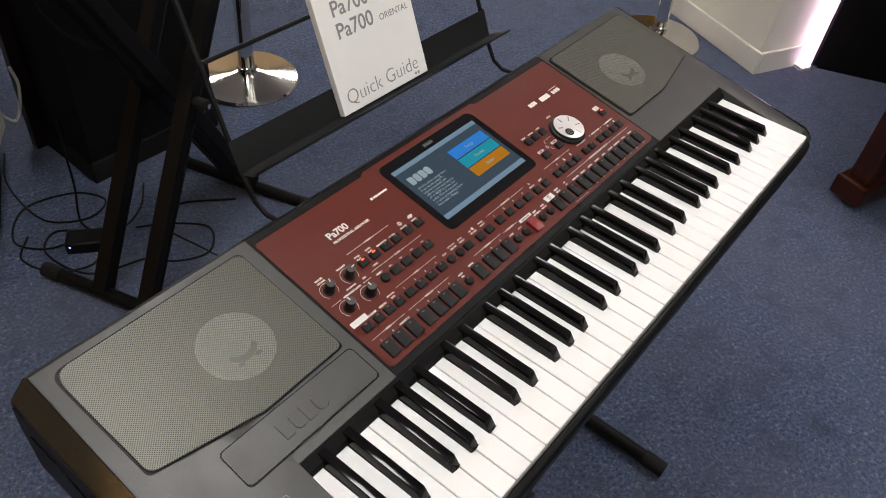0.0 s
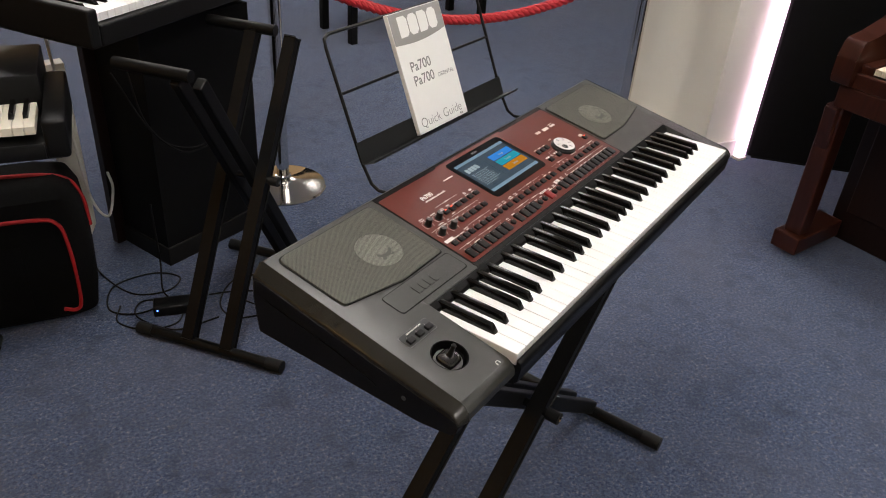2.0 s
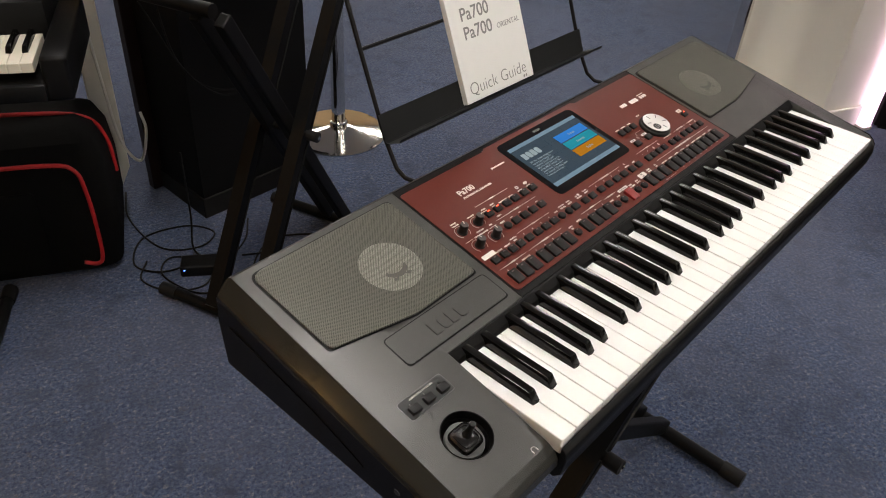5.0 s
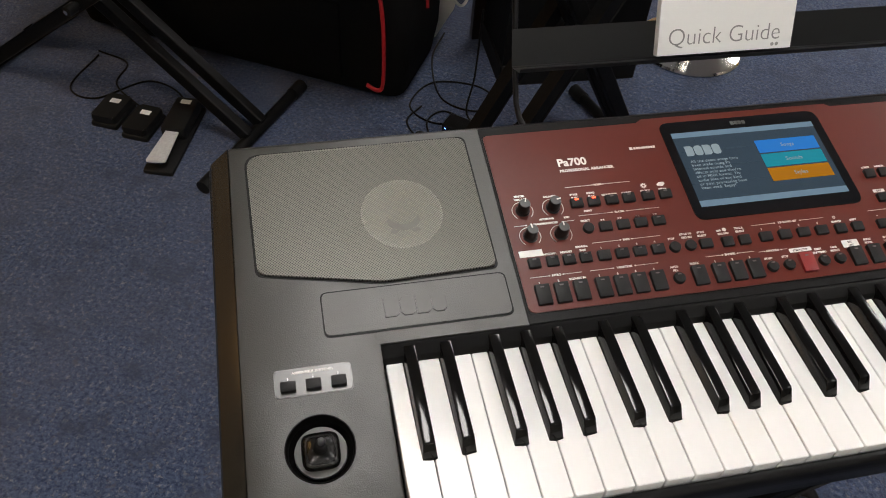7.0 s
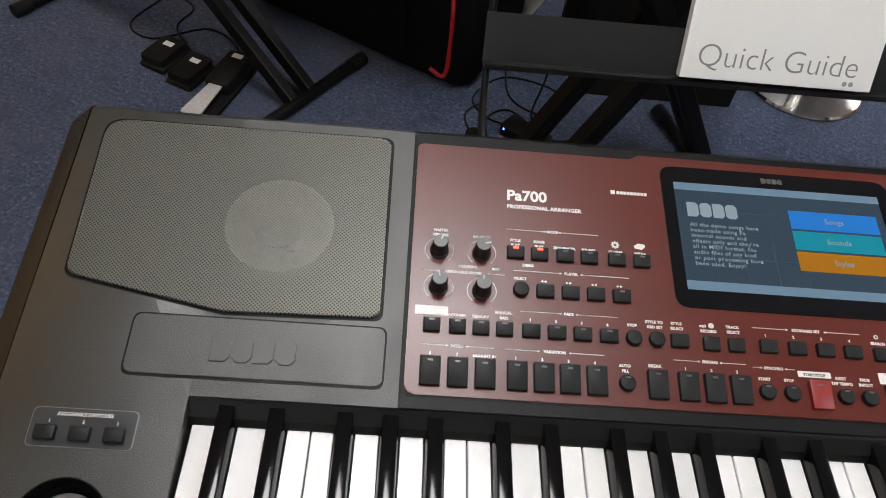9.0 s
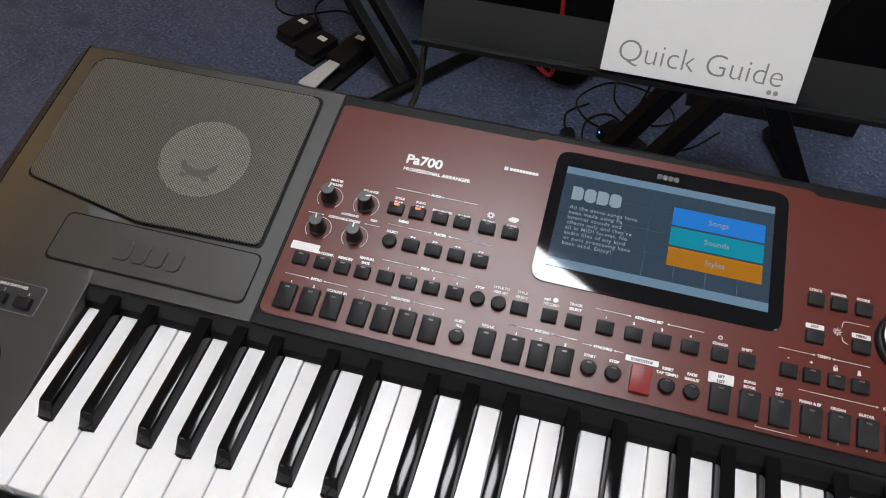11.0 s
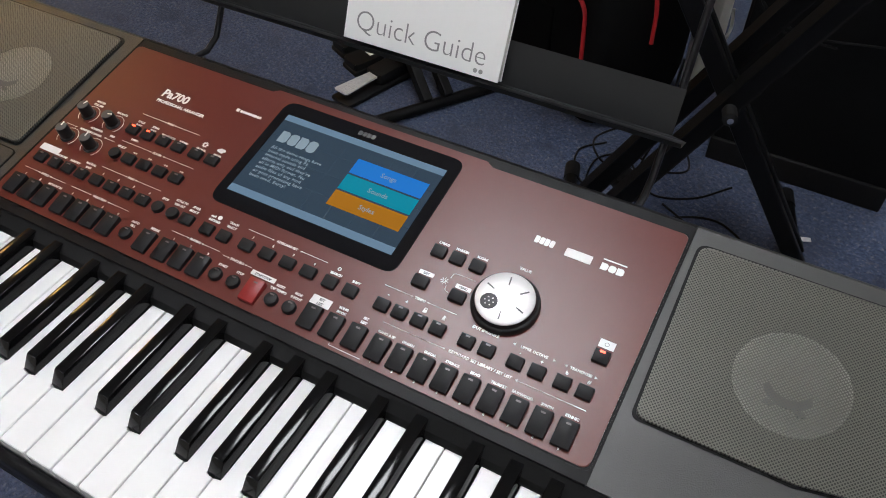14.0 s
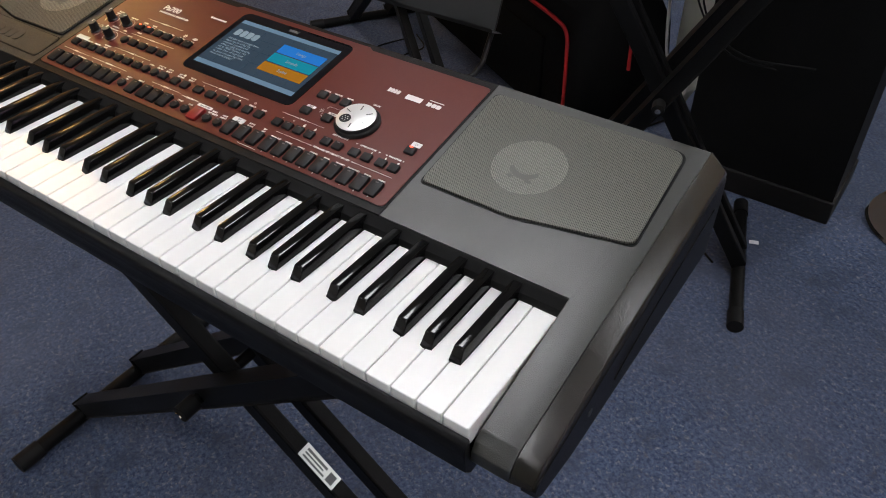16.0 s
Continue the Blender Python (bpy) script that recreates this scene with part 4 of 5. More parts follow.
# speakers
GRILLES = {"left": ([(-0.0930, 0.2175), (0.0085, 0.1980), (0.1060, 0.2005), (0.1045, 0.3400), (-0.0960, 0.3390)], (0.0345, 0.2635)),
           "right": ([(0.6640, 0.1965), (0.7610, 0.1965), (0.8690, 0.2165), (0.8640, 0.3360), (0.6615, 0.3345)], (0.7440, 0.2585))}
for nm, (corners, cone) in GRILLES.items():
    raw = [(x, v_of(y)) for x, y in corners]
    rs = [0.008, 0.012, 0.006, 0.008, 0.014] if nm == "left" else [0.006, 0.012, 0.008, 0.014, 0.008]
    poly = rounded(raw, rs, 5)
    cx, cv = (sum(p[0] for p in poly) / len(poly), sum(p[1] for p in poly) / len(poly))
    big = [(cx + (x - cx) * 1.022, cv + (y - cv) * 1.032) for x, y in poly]
    part("speaker_gasket", prism(big, 0.0001, 0.0005), M_SLOT, kb, "black joint round the speaker grille", PAN)
    part("speaker_well", prism(poly, 0.0005, 0.0008), M_CAVITY, kb, "", PAN)
    part("speaker_cone", lathe([(0.0362, 0.0009), (0.0355, 0.0014), (0.0165, 0.0015), (0.0140, 0.0018), (0.0, 0.0019)], 40), M_CONE, kb, "pale paper speaker cone behind the grille", PAN @ pose(cone[0], v_of(cone[1]), 0), True)
    # Dark crescent with two small feet, laid over the cone.
    crescent = [(0.017 * math.cos(radians(a)), 0.017 * math.sin(radians(a))) for a in range(205, 340, 9)] + [(0.0155 * math.cos(radians(a)), 0.005 + 0.0155 * math.sin(radians(a))) for a in range(330, 212, -9)]
    cone_mark = prism(crescent, 0.0024, 0.0027)
    for sg in (-1, 1):
        prism([(sg * 0.005, -0.0165), (sg * 0.011, -0.0150), (sg * 0.0135, -0.0185), (sg * 0.0085, -0.0195)][::sg], 0.0024, 0.0027, bm=cone_mark)
    part("cone_crescent", cone_mark, M_KNOBCAP, kb, "dark crescent across the speaker cone", PAN @ pose(cone[0], v_of(cone[1]) - 0.002, 0))
    gm = bmesh.new()
    gm.faces.new([gm.verts.new((x, y, 0.0030)) for x, y in poly])
    ring2 = [gm.verts.new((x, y, 0.0005)) for x, y in poly]
    gm.verts.ensure_lookup_table()
    nv = len(poly)
    for i in range(nv):
        j = (i + 1) % nv
        gm.faces.new((gm.verts[i], gm.verts[j], gm.verts[nv + j], gm.verts[nv + i]))
    bmesh.ops.bevel(gm, geom=[e for e in gm.edges if all(v.co.z > 0.002 for v in e.verts)], offset=0.0012, segments=2, affect="EDGES", profile=0.5)
    part("speaker_grille", gm, M_GRILLE, kb, "perforated grey steel speaker grille", PAN)

# name plate, switches, joystick on the left end
pl = prism(rounded(rect(-0.0453, 0.1118, v_of(0.1540), v_of(0.1948)), 0.006, 4), 0, 0.00035)
part("name_plate_groove", pl, M_SLOT, kb, "thin dark groove round the name plate", PAN)
np_ = part("name_plate", prism(rounded(rect(-0.0440, 0.1105, v_of(0.1560), v_of(0.1936)), 0.0055, 4), 0.0, 0.0008, 0.0002, 1), M_CASE, kb, "grey name plate with embossed mark", PAN)
# Slightly larger black blocks draw the shadow line round the raised mark.
part("mark_shadow", block_logo(0.0046, v_of(0.1651), 0.0532, 0.0172, 0.0006, 0.0009, 4), M_SLOT, np_, "", PAN)
part("embossed_mark", block_logo(0.0050, v_of(0.1655), 0.0525, 0.0165, 0.0006, 0.0018, 4), M_MARK, np_, "", PAN)
part("switch_plate_outline", prism(rounded(rect(-0.0872, -0.0275, v_of(0.1095), v_of(0.1323)), 0.0034, 4), 0, 0.0004), M_GREY, kb, "pale line round the switch plate", PAN)
sp = part("switch_plate", prism(rounded(rect(-0.0867, -0.0280, v_of(0.1100), v_of(0.1318)), 0.003, 4), 0, 0.0007, 0.0002, 1), M_PLATE, kb, "grey plate with three assignable switches", PAN)
for i in range(3):
    part("switch", as_mesh("switch", box(-0.0058, 0.0058, -0.0042, 0.0042, -0.001, 0.0042, 0.0008), M_BUTTON, True), None, sp, "", at(-0.0767 + 0.0192 * i, 0.1172, 0.0006))
    part("legend", text_mesh(str(i + 1), 0.0028, M_PRINT, 0.00004), None, sp, "", at(-0.0767 + 0.0192 * i, 0.1234, 0.0009))
part("legend", text_mesh("ASSIGNABLE SWITCHES", 0.0030, M_PRINT, 0.00005), None, sp, "", at(-0.0575, 0.1275, 0.0009))


def boot(h):
    """A soft square rubber bellows: rings from the seat up to the lever, each one squarer than round."""
    bm = bmesh.new()
    rings = []
    for scale, z in ((1.0, -0.0087), (1.03, -0.0060), (0.96, -0.0036), (0.80, -0.0022), (0.74, -0.0026), (0.58, -0.0008), (0.40, 0.0004), (0.20, 0.0010)):
        ring = []
        for k in range(40):
            c, n = math.cos(math.pi * k / 20), math.sin(math.pi * k / 20)
            p = 0.48 + 0.5 * (1 - scale) ** 2
            ring.append(bm.verts.new((h * scale * math.copysign(abs(c) ** p, c), h * scale * math.copysign(abs(n) ** p, n), z)))
        rings.append(ring)
    for a, b in zip(rings, rings[1:]):
        for k in range(40):
            bm.faces.new((a[k], a[(k + 1) % 40], b[(k + 1) % 40], b[k]))
    bm.faces.new(rings[-1])
    return bm


well = part("joystick_well", lathe([(0.0262, 0.0004), (0.0254, 0.0006), (0.0246, -0.0005), (0.0238, -0.0090), (0.0200, -0.0125), (0.0, -0.0130)], 40), M_WELL, kb, "deep round black joystick well", at(JX, JY, 0), True)
part("joystick_seat", lathe([(0.0200, -0.0122), (0.0195, -0.0088), (0.0, -0.0086)], 36), M_SEAT, well, "grey disc in the joystick well", at(JX, JY, 0), True)
part("joystick_boot", boot(0.0140), M_BOOT, well, "glossy black rubber joystick boot", at(JX, JY, 0), True)
part("joystick_lever", lathe([(0.0062, -0.0012), (0.0040, 0.002), (0.0031, 0.014), (0.0036, 0.0175), (0.0030, 0.0195), (0.0, 0.0202)], 20), M_KNOB, well, "black joystick lever", at(JX, JY, 0) @ pose(0, 0, 0, 4, 3), True)
hp = []
for i in range(13):
    t = radians(200 * i / 12 - 10)
    hp.append((0.0030 * math.cos(t), 0.0030 * math.sin(t), 0.0003))
hpb = tube(hp, 0.00035, 6)
box(-0.0036, -0.0024, -0.0028, 0.0004, 0, 0.0006, bm=hpb)
box(0.0024, 0.0036, -0.0028, 0.0004, 0, 0.0006, bm=hpb)
part("headphone_symbol", hpb, M_PRINT, kb, "white headphone symbol", at(-0.0200, 0.0165, 0))

# ---- music rest and book ----
LEAN_R = 23.5
rest = thing("music_rest", "black wire music rest with sheet-metal ledge", "music stand", pose(MID, 0.38, 0.845))


def rp(x, s, out=0.0):
    """A point of the leaning rest: x along, s up the slope from the ledge, out towards the player."""
    a = radians(LEAN_R)
    return (x, 0.4090 + s * math.sin(a) - out * math.cos(a), 0.8770 + s * math.cos(a) + out * math.sin(a))


RX0, RX1 = 0.172, 0.607
loop = [(RX0, 0.340, 0.843), (RX0, 0.376, 0.838), (RX0, 0.392, 0.845), rp(RX0, 0.005, -0.004), rp(RX0, 0.10, -0.004), rp(RX0, 0.195, -0.004), rp(RX0 + 0.003, 0.208, -0.004), rp(RX0 + 0.014, 0.213, -0.004)]
right = [(2 * MID - 0.0 - x + (RX1 + RX0 - 2 * MID), y, z) for x, y, z in loop]
part("frame_wire", tube(loop + right[::-1], 0.0030, 10), M_WIRE, rest, "bent black wire frame", smooth=True)
part("cross_wire", tube([rp(RX0, 0.118, -0.004), rp(RX1, 0.118, -0.004)], 0.0026, 8), M_WIRE, rest, "", smooth=True)
tray = bmesh.new()
prof = [(0.036, 0.0), (0.0, 0.0), (-0.0012, 0.003), (-0.0012, 0.026), (0.003, 0.030)]
w0, w1 = [], []
for s, o in prof:
    e = 0.012 if o > 0.001 else 0.0
    w0.append(tray.verts.new(rp(RX0 - 0.004, s, o)))
    w1.append(tray.verts.new(rp(RX1 + 0.004 + e, s, o)))
for i in range(len(prof) - 1):
    tray.faces.new((w0[i], w0[i + 1], w1[i + 1], w1[i]))
bmesh.ops.solidify(tray, geom=tray.faces[:], thickness=0.0014)
part("ledge", tray, M_TRAY, rest, "bent black sheet-metal ledge")

book = thing("booklet", "white quick guide booklet leaning on the music rest", "book", Matrix.Translation(rp(0.3925, 0.001, 0.012)))
BM = Matrix.Translation(rp(0.3180, 0.0016, 0.0012)) @ pose(0, 0, 0, 90 - LEAN_R)   # x along, y up the slope, z to the player
BW_, BH_, BT_ = 0.1490, 0.2120, 0.0085
part("pages", box(0.0006, BW_ - 0.0008, 0.0006, BH_ - 0.0006, 0.0006, BT_ - 0.0006), M_PAGES, book, "cream page edges", BM)
part("front_cover", box(0, BW_, 0, BH_, BT_ - 0.0005, BT_, 0.0002, 1), M_PAPER, book, "white printed cover", BM)
part("back_cover", box(0, BW_, 0, BH_, 0, 0.0005, 0.0002, 1), M_PAPER, book, "", BM)
part("spine", box(-0.0005, 0.0003, 0, BH_, 0.0, BT_, 0.0002, 1), M_PAPER, book, "", BM)
band = [(0.0008, BH_ - 0.0008), (0.0008, BH_ - 0.054)]
band += [(0.0008 + (BW_ - 0.0016) * i / 12, BH_ - 0.054 - 0.006 * math.sin(math.pi * i / 12) + 0.006 * i / 12) for i in range(1, 13)]
band += [(BW_ - 0.0008, BH_ - 0.0008)]
part("cover_band", prism(band, BT_, BT_ + 0.00012), M_BAND, book, "grey band across the cover top", BM)
part("cover_mark", block_logo(0.020, BH_ - 0.044, 0.112, 0.036, BT_ + 0.0001, BT_ + 0.00022, 4), M_PAPER, book, "", BM)
for w, x, y, s, b, mt in (("Pa700", 0.022, BH_ - 0.104, 0.0245, 0.0003, M_INK2), ("Pa700", 0.022, BH_ - 0.129, 0.0245, 0.0003, M_INK2), ("ORIENTAL", 0.091, BH_ - 0.129, 0.0105, 0.0, M_INK2), ("Quick Guide", 0.0095, 0.0098, 0.0243, -0.00035, M_INK2)):
    part("cover_text", text_mesh(w, s, mt, b, "LEFT"), None, book, "", BM @ pose(x, y, BT_ + 0.0002))
for x in (0.1275, 0.1325):
    part("cover_dot", lathe([(0.0, 0.0001), (0.0019, 0.0001), (0.0019, 0.0)], 16), M_BAND, book, "", BM @ pose(x, 0.0048, BT_))

# ---- keyboard stands ----


def x_stand(name, label, m, half, height, ys, foot=0.23, foot_c=0.0, low=0.018, knob=True, arm=(-0.18, 0.19), top=None):
    """A double-tube X stand: legs cross in the x-z plane, feet run along y. m puts its middle on the floor."""
    st = thing(name, label, "keyboard stand", m)
    inner, outer = ys
    top = top or half
    zt = height - 0.016

    def P(x, y, z):
        return Vector((x, y, z))
    for sgn, yy in ((1, inner), (-1, outer)):
        for y in yy:
            part("leg", bar(P(-sgn * top, y, zt - 0.012), P(sgn * half, y, low + 0.012), 0.026, 0.035), M_STEEL, st, "square black steel leg tube", m)
        part("foot_bar", tube([P(sgn * half, foot_c - foot, low), P(sgn * half, foot_c + foot, low)], 0.0155, 12), M_STEEL, st, "round black foot bar", m, True)
        for e in (-1, 1):
            c = P(sgn * half, foot_c + e * foot, low)
            part("rubber_foot", tube([c - P(0, e * 0.035, 0), c + P(0, e * 0.012, 0)], 0.0178, 14), M_RUBBER, st, "black rubber end cap", m, True)
        part("support_arm", tube([P(-sgn * top, arm[0], zt), P(-sgn * top, arm[1], zt)], 0.0155, 12), M_STEEL, st, "black padded support arm", m, True)
    zc = zt - 0.012 - top / (top + half) * (zt - low - 0.024)
    lo, hi = min(inner + outer), max(inner + outer)
    part("pivot_bolt", tube([P(0, lo - 0.02, zc), P(0, hi + 0.02, zc)], 0.009, 10), M_STEEL, st, "", m, True)
    if knob:
        part("lock_knob", tube([P(0.0, lo - 0.048, zc), P(0.0, lo - 0.0205, zc)], 0.013, 12), M_RUBBER, st, "black ribbed locking knob", m, True)
        part("bolt_head", tube([P(0.0, lo - 0.052, zc), P(0.0, lo - 0.0485, zc)], 0.006, 8), M_CHROME, st, "bright bolt head", m, True)
    return st


x_stand("keyboard_stand", "black double-tube steel X stand under the keyboard", pose(0.341, 0.223, 0), 0.449, 0.7355, ((-0.078, -0.020), (-0.121, 0.014)), 0.215, -0.047, arm=(-0.105, 0.10), top=0.405)
STK = pose(0.4993, 0.145, 0.2832, 0, 38.43, 0)
stick = thing("maker_sticker", "silver sticker with dark print on the stand leg", "sticker", STK)
part("film", box(-0.036, 0.036, -0.0115, 0.0115, 0, 0.0006), M_STICK, stick, "", STK)
for k, (a, b, c, d) in enumerate(((-0.030, 0.012, 0.003, 0.007), (-0.030, 0.008, -0.002, 0.0005), (-0.030, 0.014, -0.008, -0.005), (0.018, 0.031, -0.008, 0.007))):
    part("print_bar", box(a, b, c, d, 0.0006, 0.0008), M_INK, stick, "", STK)

# ---- second keyboard on its stand ----
S2 = pose(0.566, 1.173, 0, 0, 0, 17)
x_stand("keyboard_stand", "black double-tube steel X stand under a digital piano", S2, 0.245, 0.806, ((-0.030, 0.030), (-0.060, 0.060)), 0.2155, 0.0, arm=(-0.01, 0.20), top=0.200)
D2 = pose(0.414, 1.350, 0, 0, 0, 11)
dp = thing("digital_piano", "black slim digital piano on an X stand", "digital piano", D2 @ pose(0.50, 0.15, 0.806))
part("base", box(-0.128, 1.155, 0.012, 0.39, 0.815, 0.850, 0.006, 2), M_CASE_LOW, dp, "", D2)
part("end_block", box(-0.135, -0.104, 0.0, 0.40, 0.820, 0.912, 0.007, 3), M_CASE_LOW, dp, "rounded black end block", D2)
part("end_block", box(1.126, 1.160, 0.0, 0.40, 0.820, 0.912, 0.007, 3), M_CASE_LOW, dp, "rounded black end block", D2)
part("underside", box(-0.09, 1.12, 0.035, 0.37, 0.806, 0.8145, 0.003, 2), M_CASE_LOW, dp, "black underside housing", D2)
part("front_rail", box(-0.1035, 1.1255, 0.0, 0.022, 0.820, 0.872, 0.005, 2), M_CASE_LOW, dp, "", D2)
part("control_deck", box(-0.1035, 1.1255, 0.165, 0.40, 0.851, 0.914, 0.005, 2), M_CASE, dp, "grey control deck", D2)
keyset(dp, D2 @ pose(-0.100, 0.024, 0.892), 52, 5, PITCH, 0.140, 0.052)
for i in range(14):
    part("button", as_mesh("button", box(-0.010, 0.010, -0.004, 0.004, 0, 0.003, 0.001), M_BUTTON), None, dp, "", D2 @ pose(0.05 + 0.035 * i, 0.215, 0.914))

# ---- third keyboard, its stand, pedals and bag ----
S3 = pose(-0.459, 1.608, 0, 0, 0, -35)
x_stand("keyboard_stand", "black double-tube steel X stand with a keyboard", S3, 0.386, 0.620, ((-0.03, 0.03), (-0.07, 0.07)), 0.215, 0.0)
K3 = pose(-1.039, 2.013, 0.02, 0, 0, -33)
k3 = thing("portable_keyboard", "black portable keyboard on an X stand", "keyboard", K3 @ pose(0.7, 0.15, 0.602))
part("base", box(0.0, 1.40, 0.0, 0.32, 0.602, 0.640, 0.008, 3), M_CASE_LOW, k3, "", K3, True)
part("end_block", box(1.352, 1.402, -0.004, 0.325, 0.605, 0.697, 0.008, 3), M_CASE_LOW, k3, "", K3, True)
part("end_block", box(-0.002, 0.045, -0.004, 0.325, 0.605, 0.697, 0.008, 3), M_CASE_LOW, k3, "", K3, True)
part("control_deck", box(0.046, 1.351, 0.165, 0.40, 0.641, 0.745, 0.006, 2), M_CASE_LOW, k3, "", K3, True)
part("front_rail", box(0.046, 1.351, -0.004, 0.012, 0.605, 0.640, 0.004, 2), M_CASE_LOW, k3, "", K3, True)
keyset(k3, K3 @ pose(0.116, 0.014, 0.680), 52, 0, PITCH, 0.146, 0.052, M_CREAM)

G0 = pose(0.206, 1.487, 0, 0, 0, 150) @ Matrix.Diagonal((1, 1, 1.12, 1))          # x runs along the bag, y towards its back is minus
gb = thing("gig_bag", "large black nylon keyboard bag with red piping, lying on the carpet", "bag", G0 @ pose(0.45, -0.17, 0))


def bag_outline(z, swell):
    a = 0.05
    return rounded(rect(-0.045 - swell, 0.95 + swell, -0.30 - swell, 0.0 + swell), a, 5)


bm = bmesh.new()
rings = []
for z, s in ((0.0, -0.03), (0.02, -0.005), (0.10, 0.008), (0.22, 0.010), (0.30, 0.002), (0.345, -0.018), (0.362, -0.055)):
    rings.append([bm.verts.new((x, y, z + 0.012 * math.sin(7 * x + 3 * y) * (z > 0.2))) for x, y in bag_outline(z, s)])
for a, b in zip(rings, rings[1:]):
    for i in range(len(a)):
        j = (i + 1) % len(a)
        bm.faces.new((a[i], a[j], b[j], b[i]))
bm.faces.new(rings[0][::-1])
bm.faces.new(rings[-1])
part("bag_body", bm, M_BAG, gb, "", G0, True)
front_line = [(0.93, 0.006, 0.315), (0.6, 0.012, 0.325), (0.3, 0.012, 0.318), (0.08, 0.008, 0.312), (0.02, 0.009, 0.295), (0.004, 0.013, 0.24), (0.0, 0.013, 0.14), (0.004, 0.012, 0.06), (0.02, 0.010, 0.04), (0.05, 0.012, 0.05)]
part("piping", tube(smooth_line(front_line, 6), 0.0052, 8), M_PIPING, gb, "red piping along the front seam", G0, True)
back_line = [(0.93, -0.14, 0.366), (0.5, -0.15, 0.372), (0.15, -0.15, 0.366), (-0.005, -0.15, 0.348), (-0.050, -0.15, 0.29), (-0.058, -0.15, 0.20)]
part("piping", tube(smooth_line(back_line, 6), 0.0052, 8), M_PIPING, gb, "red piping along the top seam", G0, True)
part("pocket", box(0.12, 0.86, 0.006, 0.018, 0.05, 0.25, 0.006, 2), M_BAG, gb, "flat front pocket", G0, True)
part("woven_badge", prism(rounded(rect(0.50, 0.56, 0.27, 0.295), 0.008), 0.010, 0.0145), M_PIPING, gb, "red stitched badge", G0 @ Matrix(((1, 0, 0, 0), (0, 0, 1, 0), (0, 1, 0, 0), (0, 0, 0, 1))))


def pedal(m, w, d, h, label, lever):
    p = thing("pedal", label, "pedal", m, "foot pedals")
    part("base", box(-w / 2, w / 2, -d / 2, d / 2, 0, h * 0.45, 0.006, 2), M_RUBBER, p, "", m, True)
    if lever:
        part("housing", box(-w / 2 + 0.006, w / 2 - 0.006, -0.01, d / 2 - 0.01, h * 0.45, h + 0.018, 0.008, 2), M_RUBBER, p, "", m, True)
        part("lever", prism(rounded([(-0.016, -d / 2 + 0.012), (0.016, -d / 2 + 0.012), (0.011, 0.02), (-0.011, 0.02)], 0.006), 0.028, 0.036, 0.002), M_CHROME, p, "chrome pedal lever", m, True)
        part("wrapping", prism(rounded([(-0.026, -d / 2 + 0.004), (0.022, -d / 2 + 0.010), (0.014, 0.028), (-0.014, 0.024)], 0.006), 0.0365, 0.0405, 0.001), M_CLEAR, p, "crumpled clear wrapping", m)
    else:
        part("tread", prism(rounded(rect(-w / 2 + 0.004, w / 2 - 0.004, -d / 2 + 0.004, d / 2 - 0.004), 0.008), h * 0.45, h, 0.004), M_RUBBER, p, "", m, True)
    part("price_label", box(-0.013, 0.013, d / 2 - 0.040, d / 2 - 0.024, (h + 0.018 if lever else h), (h + 0.0186 if lever else h + 0.0006)), M_LABEL, p, "white price label", m)
    return p


pedal(pose(-0.340, 1.400, 0, 0, 0, -18), 0.075, 0.26, 0.032, "black sustain pedal with chrome lever and clear wrapping", True)
pedal(pose(-0.420, 1.462, 0, 0, 0, -25), 0.072, 0.105, 0.036, "small black foot switch with a white price label", False)
pedal(pose(-0.497, 1.520, 0, 0, 0, -25), 0.072, 0.105, 0.036, "small black foot switch with a white price label", False)


def cable(pts, r=0.0028, label="thin black cable lying on the carpet", mt=None, category="cable"):
    return single("cable", tube(smooth_line(pts, 8), r, 8), mt or M_CABLE, label, category, smooth=True)


cable([(-0.335, 1.44, 0.012), (-0.33, 1.58, 0.004), (-0.42, 1.66, 0.003), (-0.55, 1.60, 0.003), (-0.62, 1.66, 0.003), (-0.56, 1.80, 0.003)])
cable([(-0.405, 1.50, 0.012), (-0.50, 1.65, 0.004), (-0.48, 1.75, 0.003), (-0.56, 1.82, 0.003)])

# power adapter with its leads
PA = pose(0.393, 1.328, 0, 0, 0, -38)
psu = thing("power_adapter", "black power adapter with a blue lamp on the carpet", "adapter", PA)
part("case", box(-0.058, 0.058, -0.028, 0.028, 0, 0.034, 0.005, 3), M_CASE_LOW, psu, "", PA, True)
part("lamp", lathe([(0.0022, 0), (0.0018, 0.001), (0, 0.0014)], 12), M_LED_BLUE, psu, "glowing blue lamp", PA @ pose(-0.046, -0.028, 0.024, 90))


def shifted(pts, dx, dy):
    return [(x + dx, y + dy, z) for x, y, z in pts]


cable(shifted([(0.33, 1.262, 0.016), (0.24, 1.30, 0.004), (0.20, 1.38, 0.003), (0.28, 1.47, 0.003), (0.40, 1.44, 0.003), (0.44, 1.36, 0.003), (0.37, 1.33, 0.003), (0.29, 1.40, 0.004), (0.30, 1.58, 0.004), (0.36, 1.70, 0.01)], 0.070, 0.090))
cable(shifted([(0.425, 1.205, 0.016), (0.50, 1.17, 0.004), (0.56, 1.09, 0.003), (0.50, 1.02, 0.003), (0.41, 1.07, 0.003), (0.43, 1.16, 0.004), (0.55, 1.22, 0.003), (0.68, 1.13, 0.003)], 0.070, 0.090))
cable([(0.46, 1.56, 0.66), (0.53, 1.50, 0.47), (0.64, 1.48, 0.40), (0.80, 1.50, 0.40)], 0.0025, "thin black cable hanging under the digital piano")
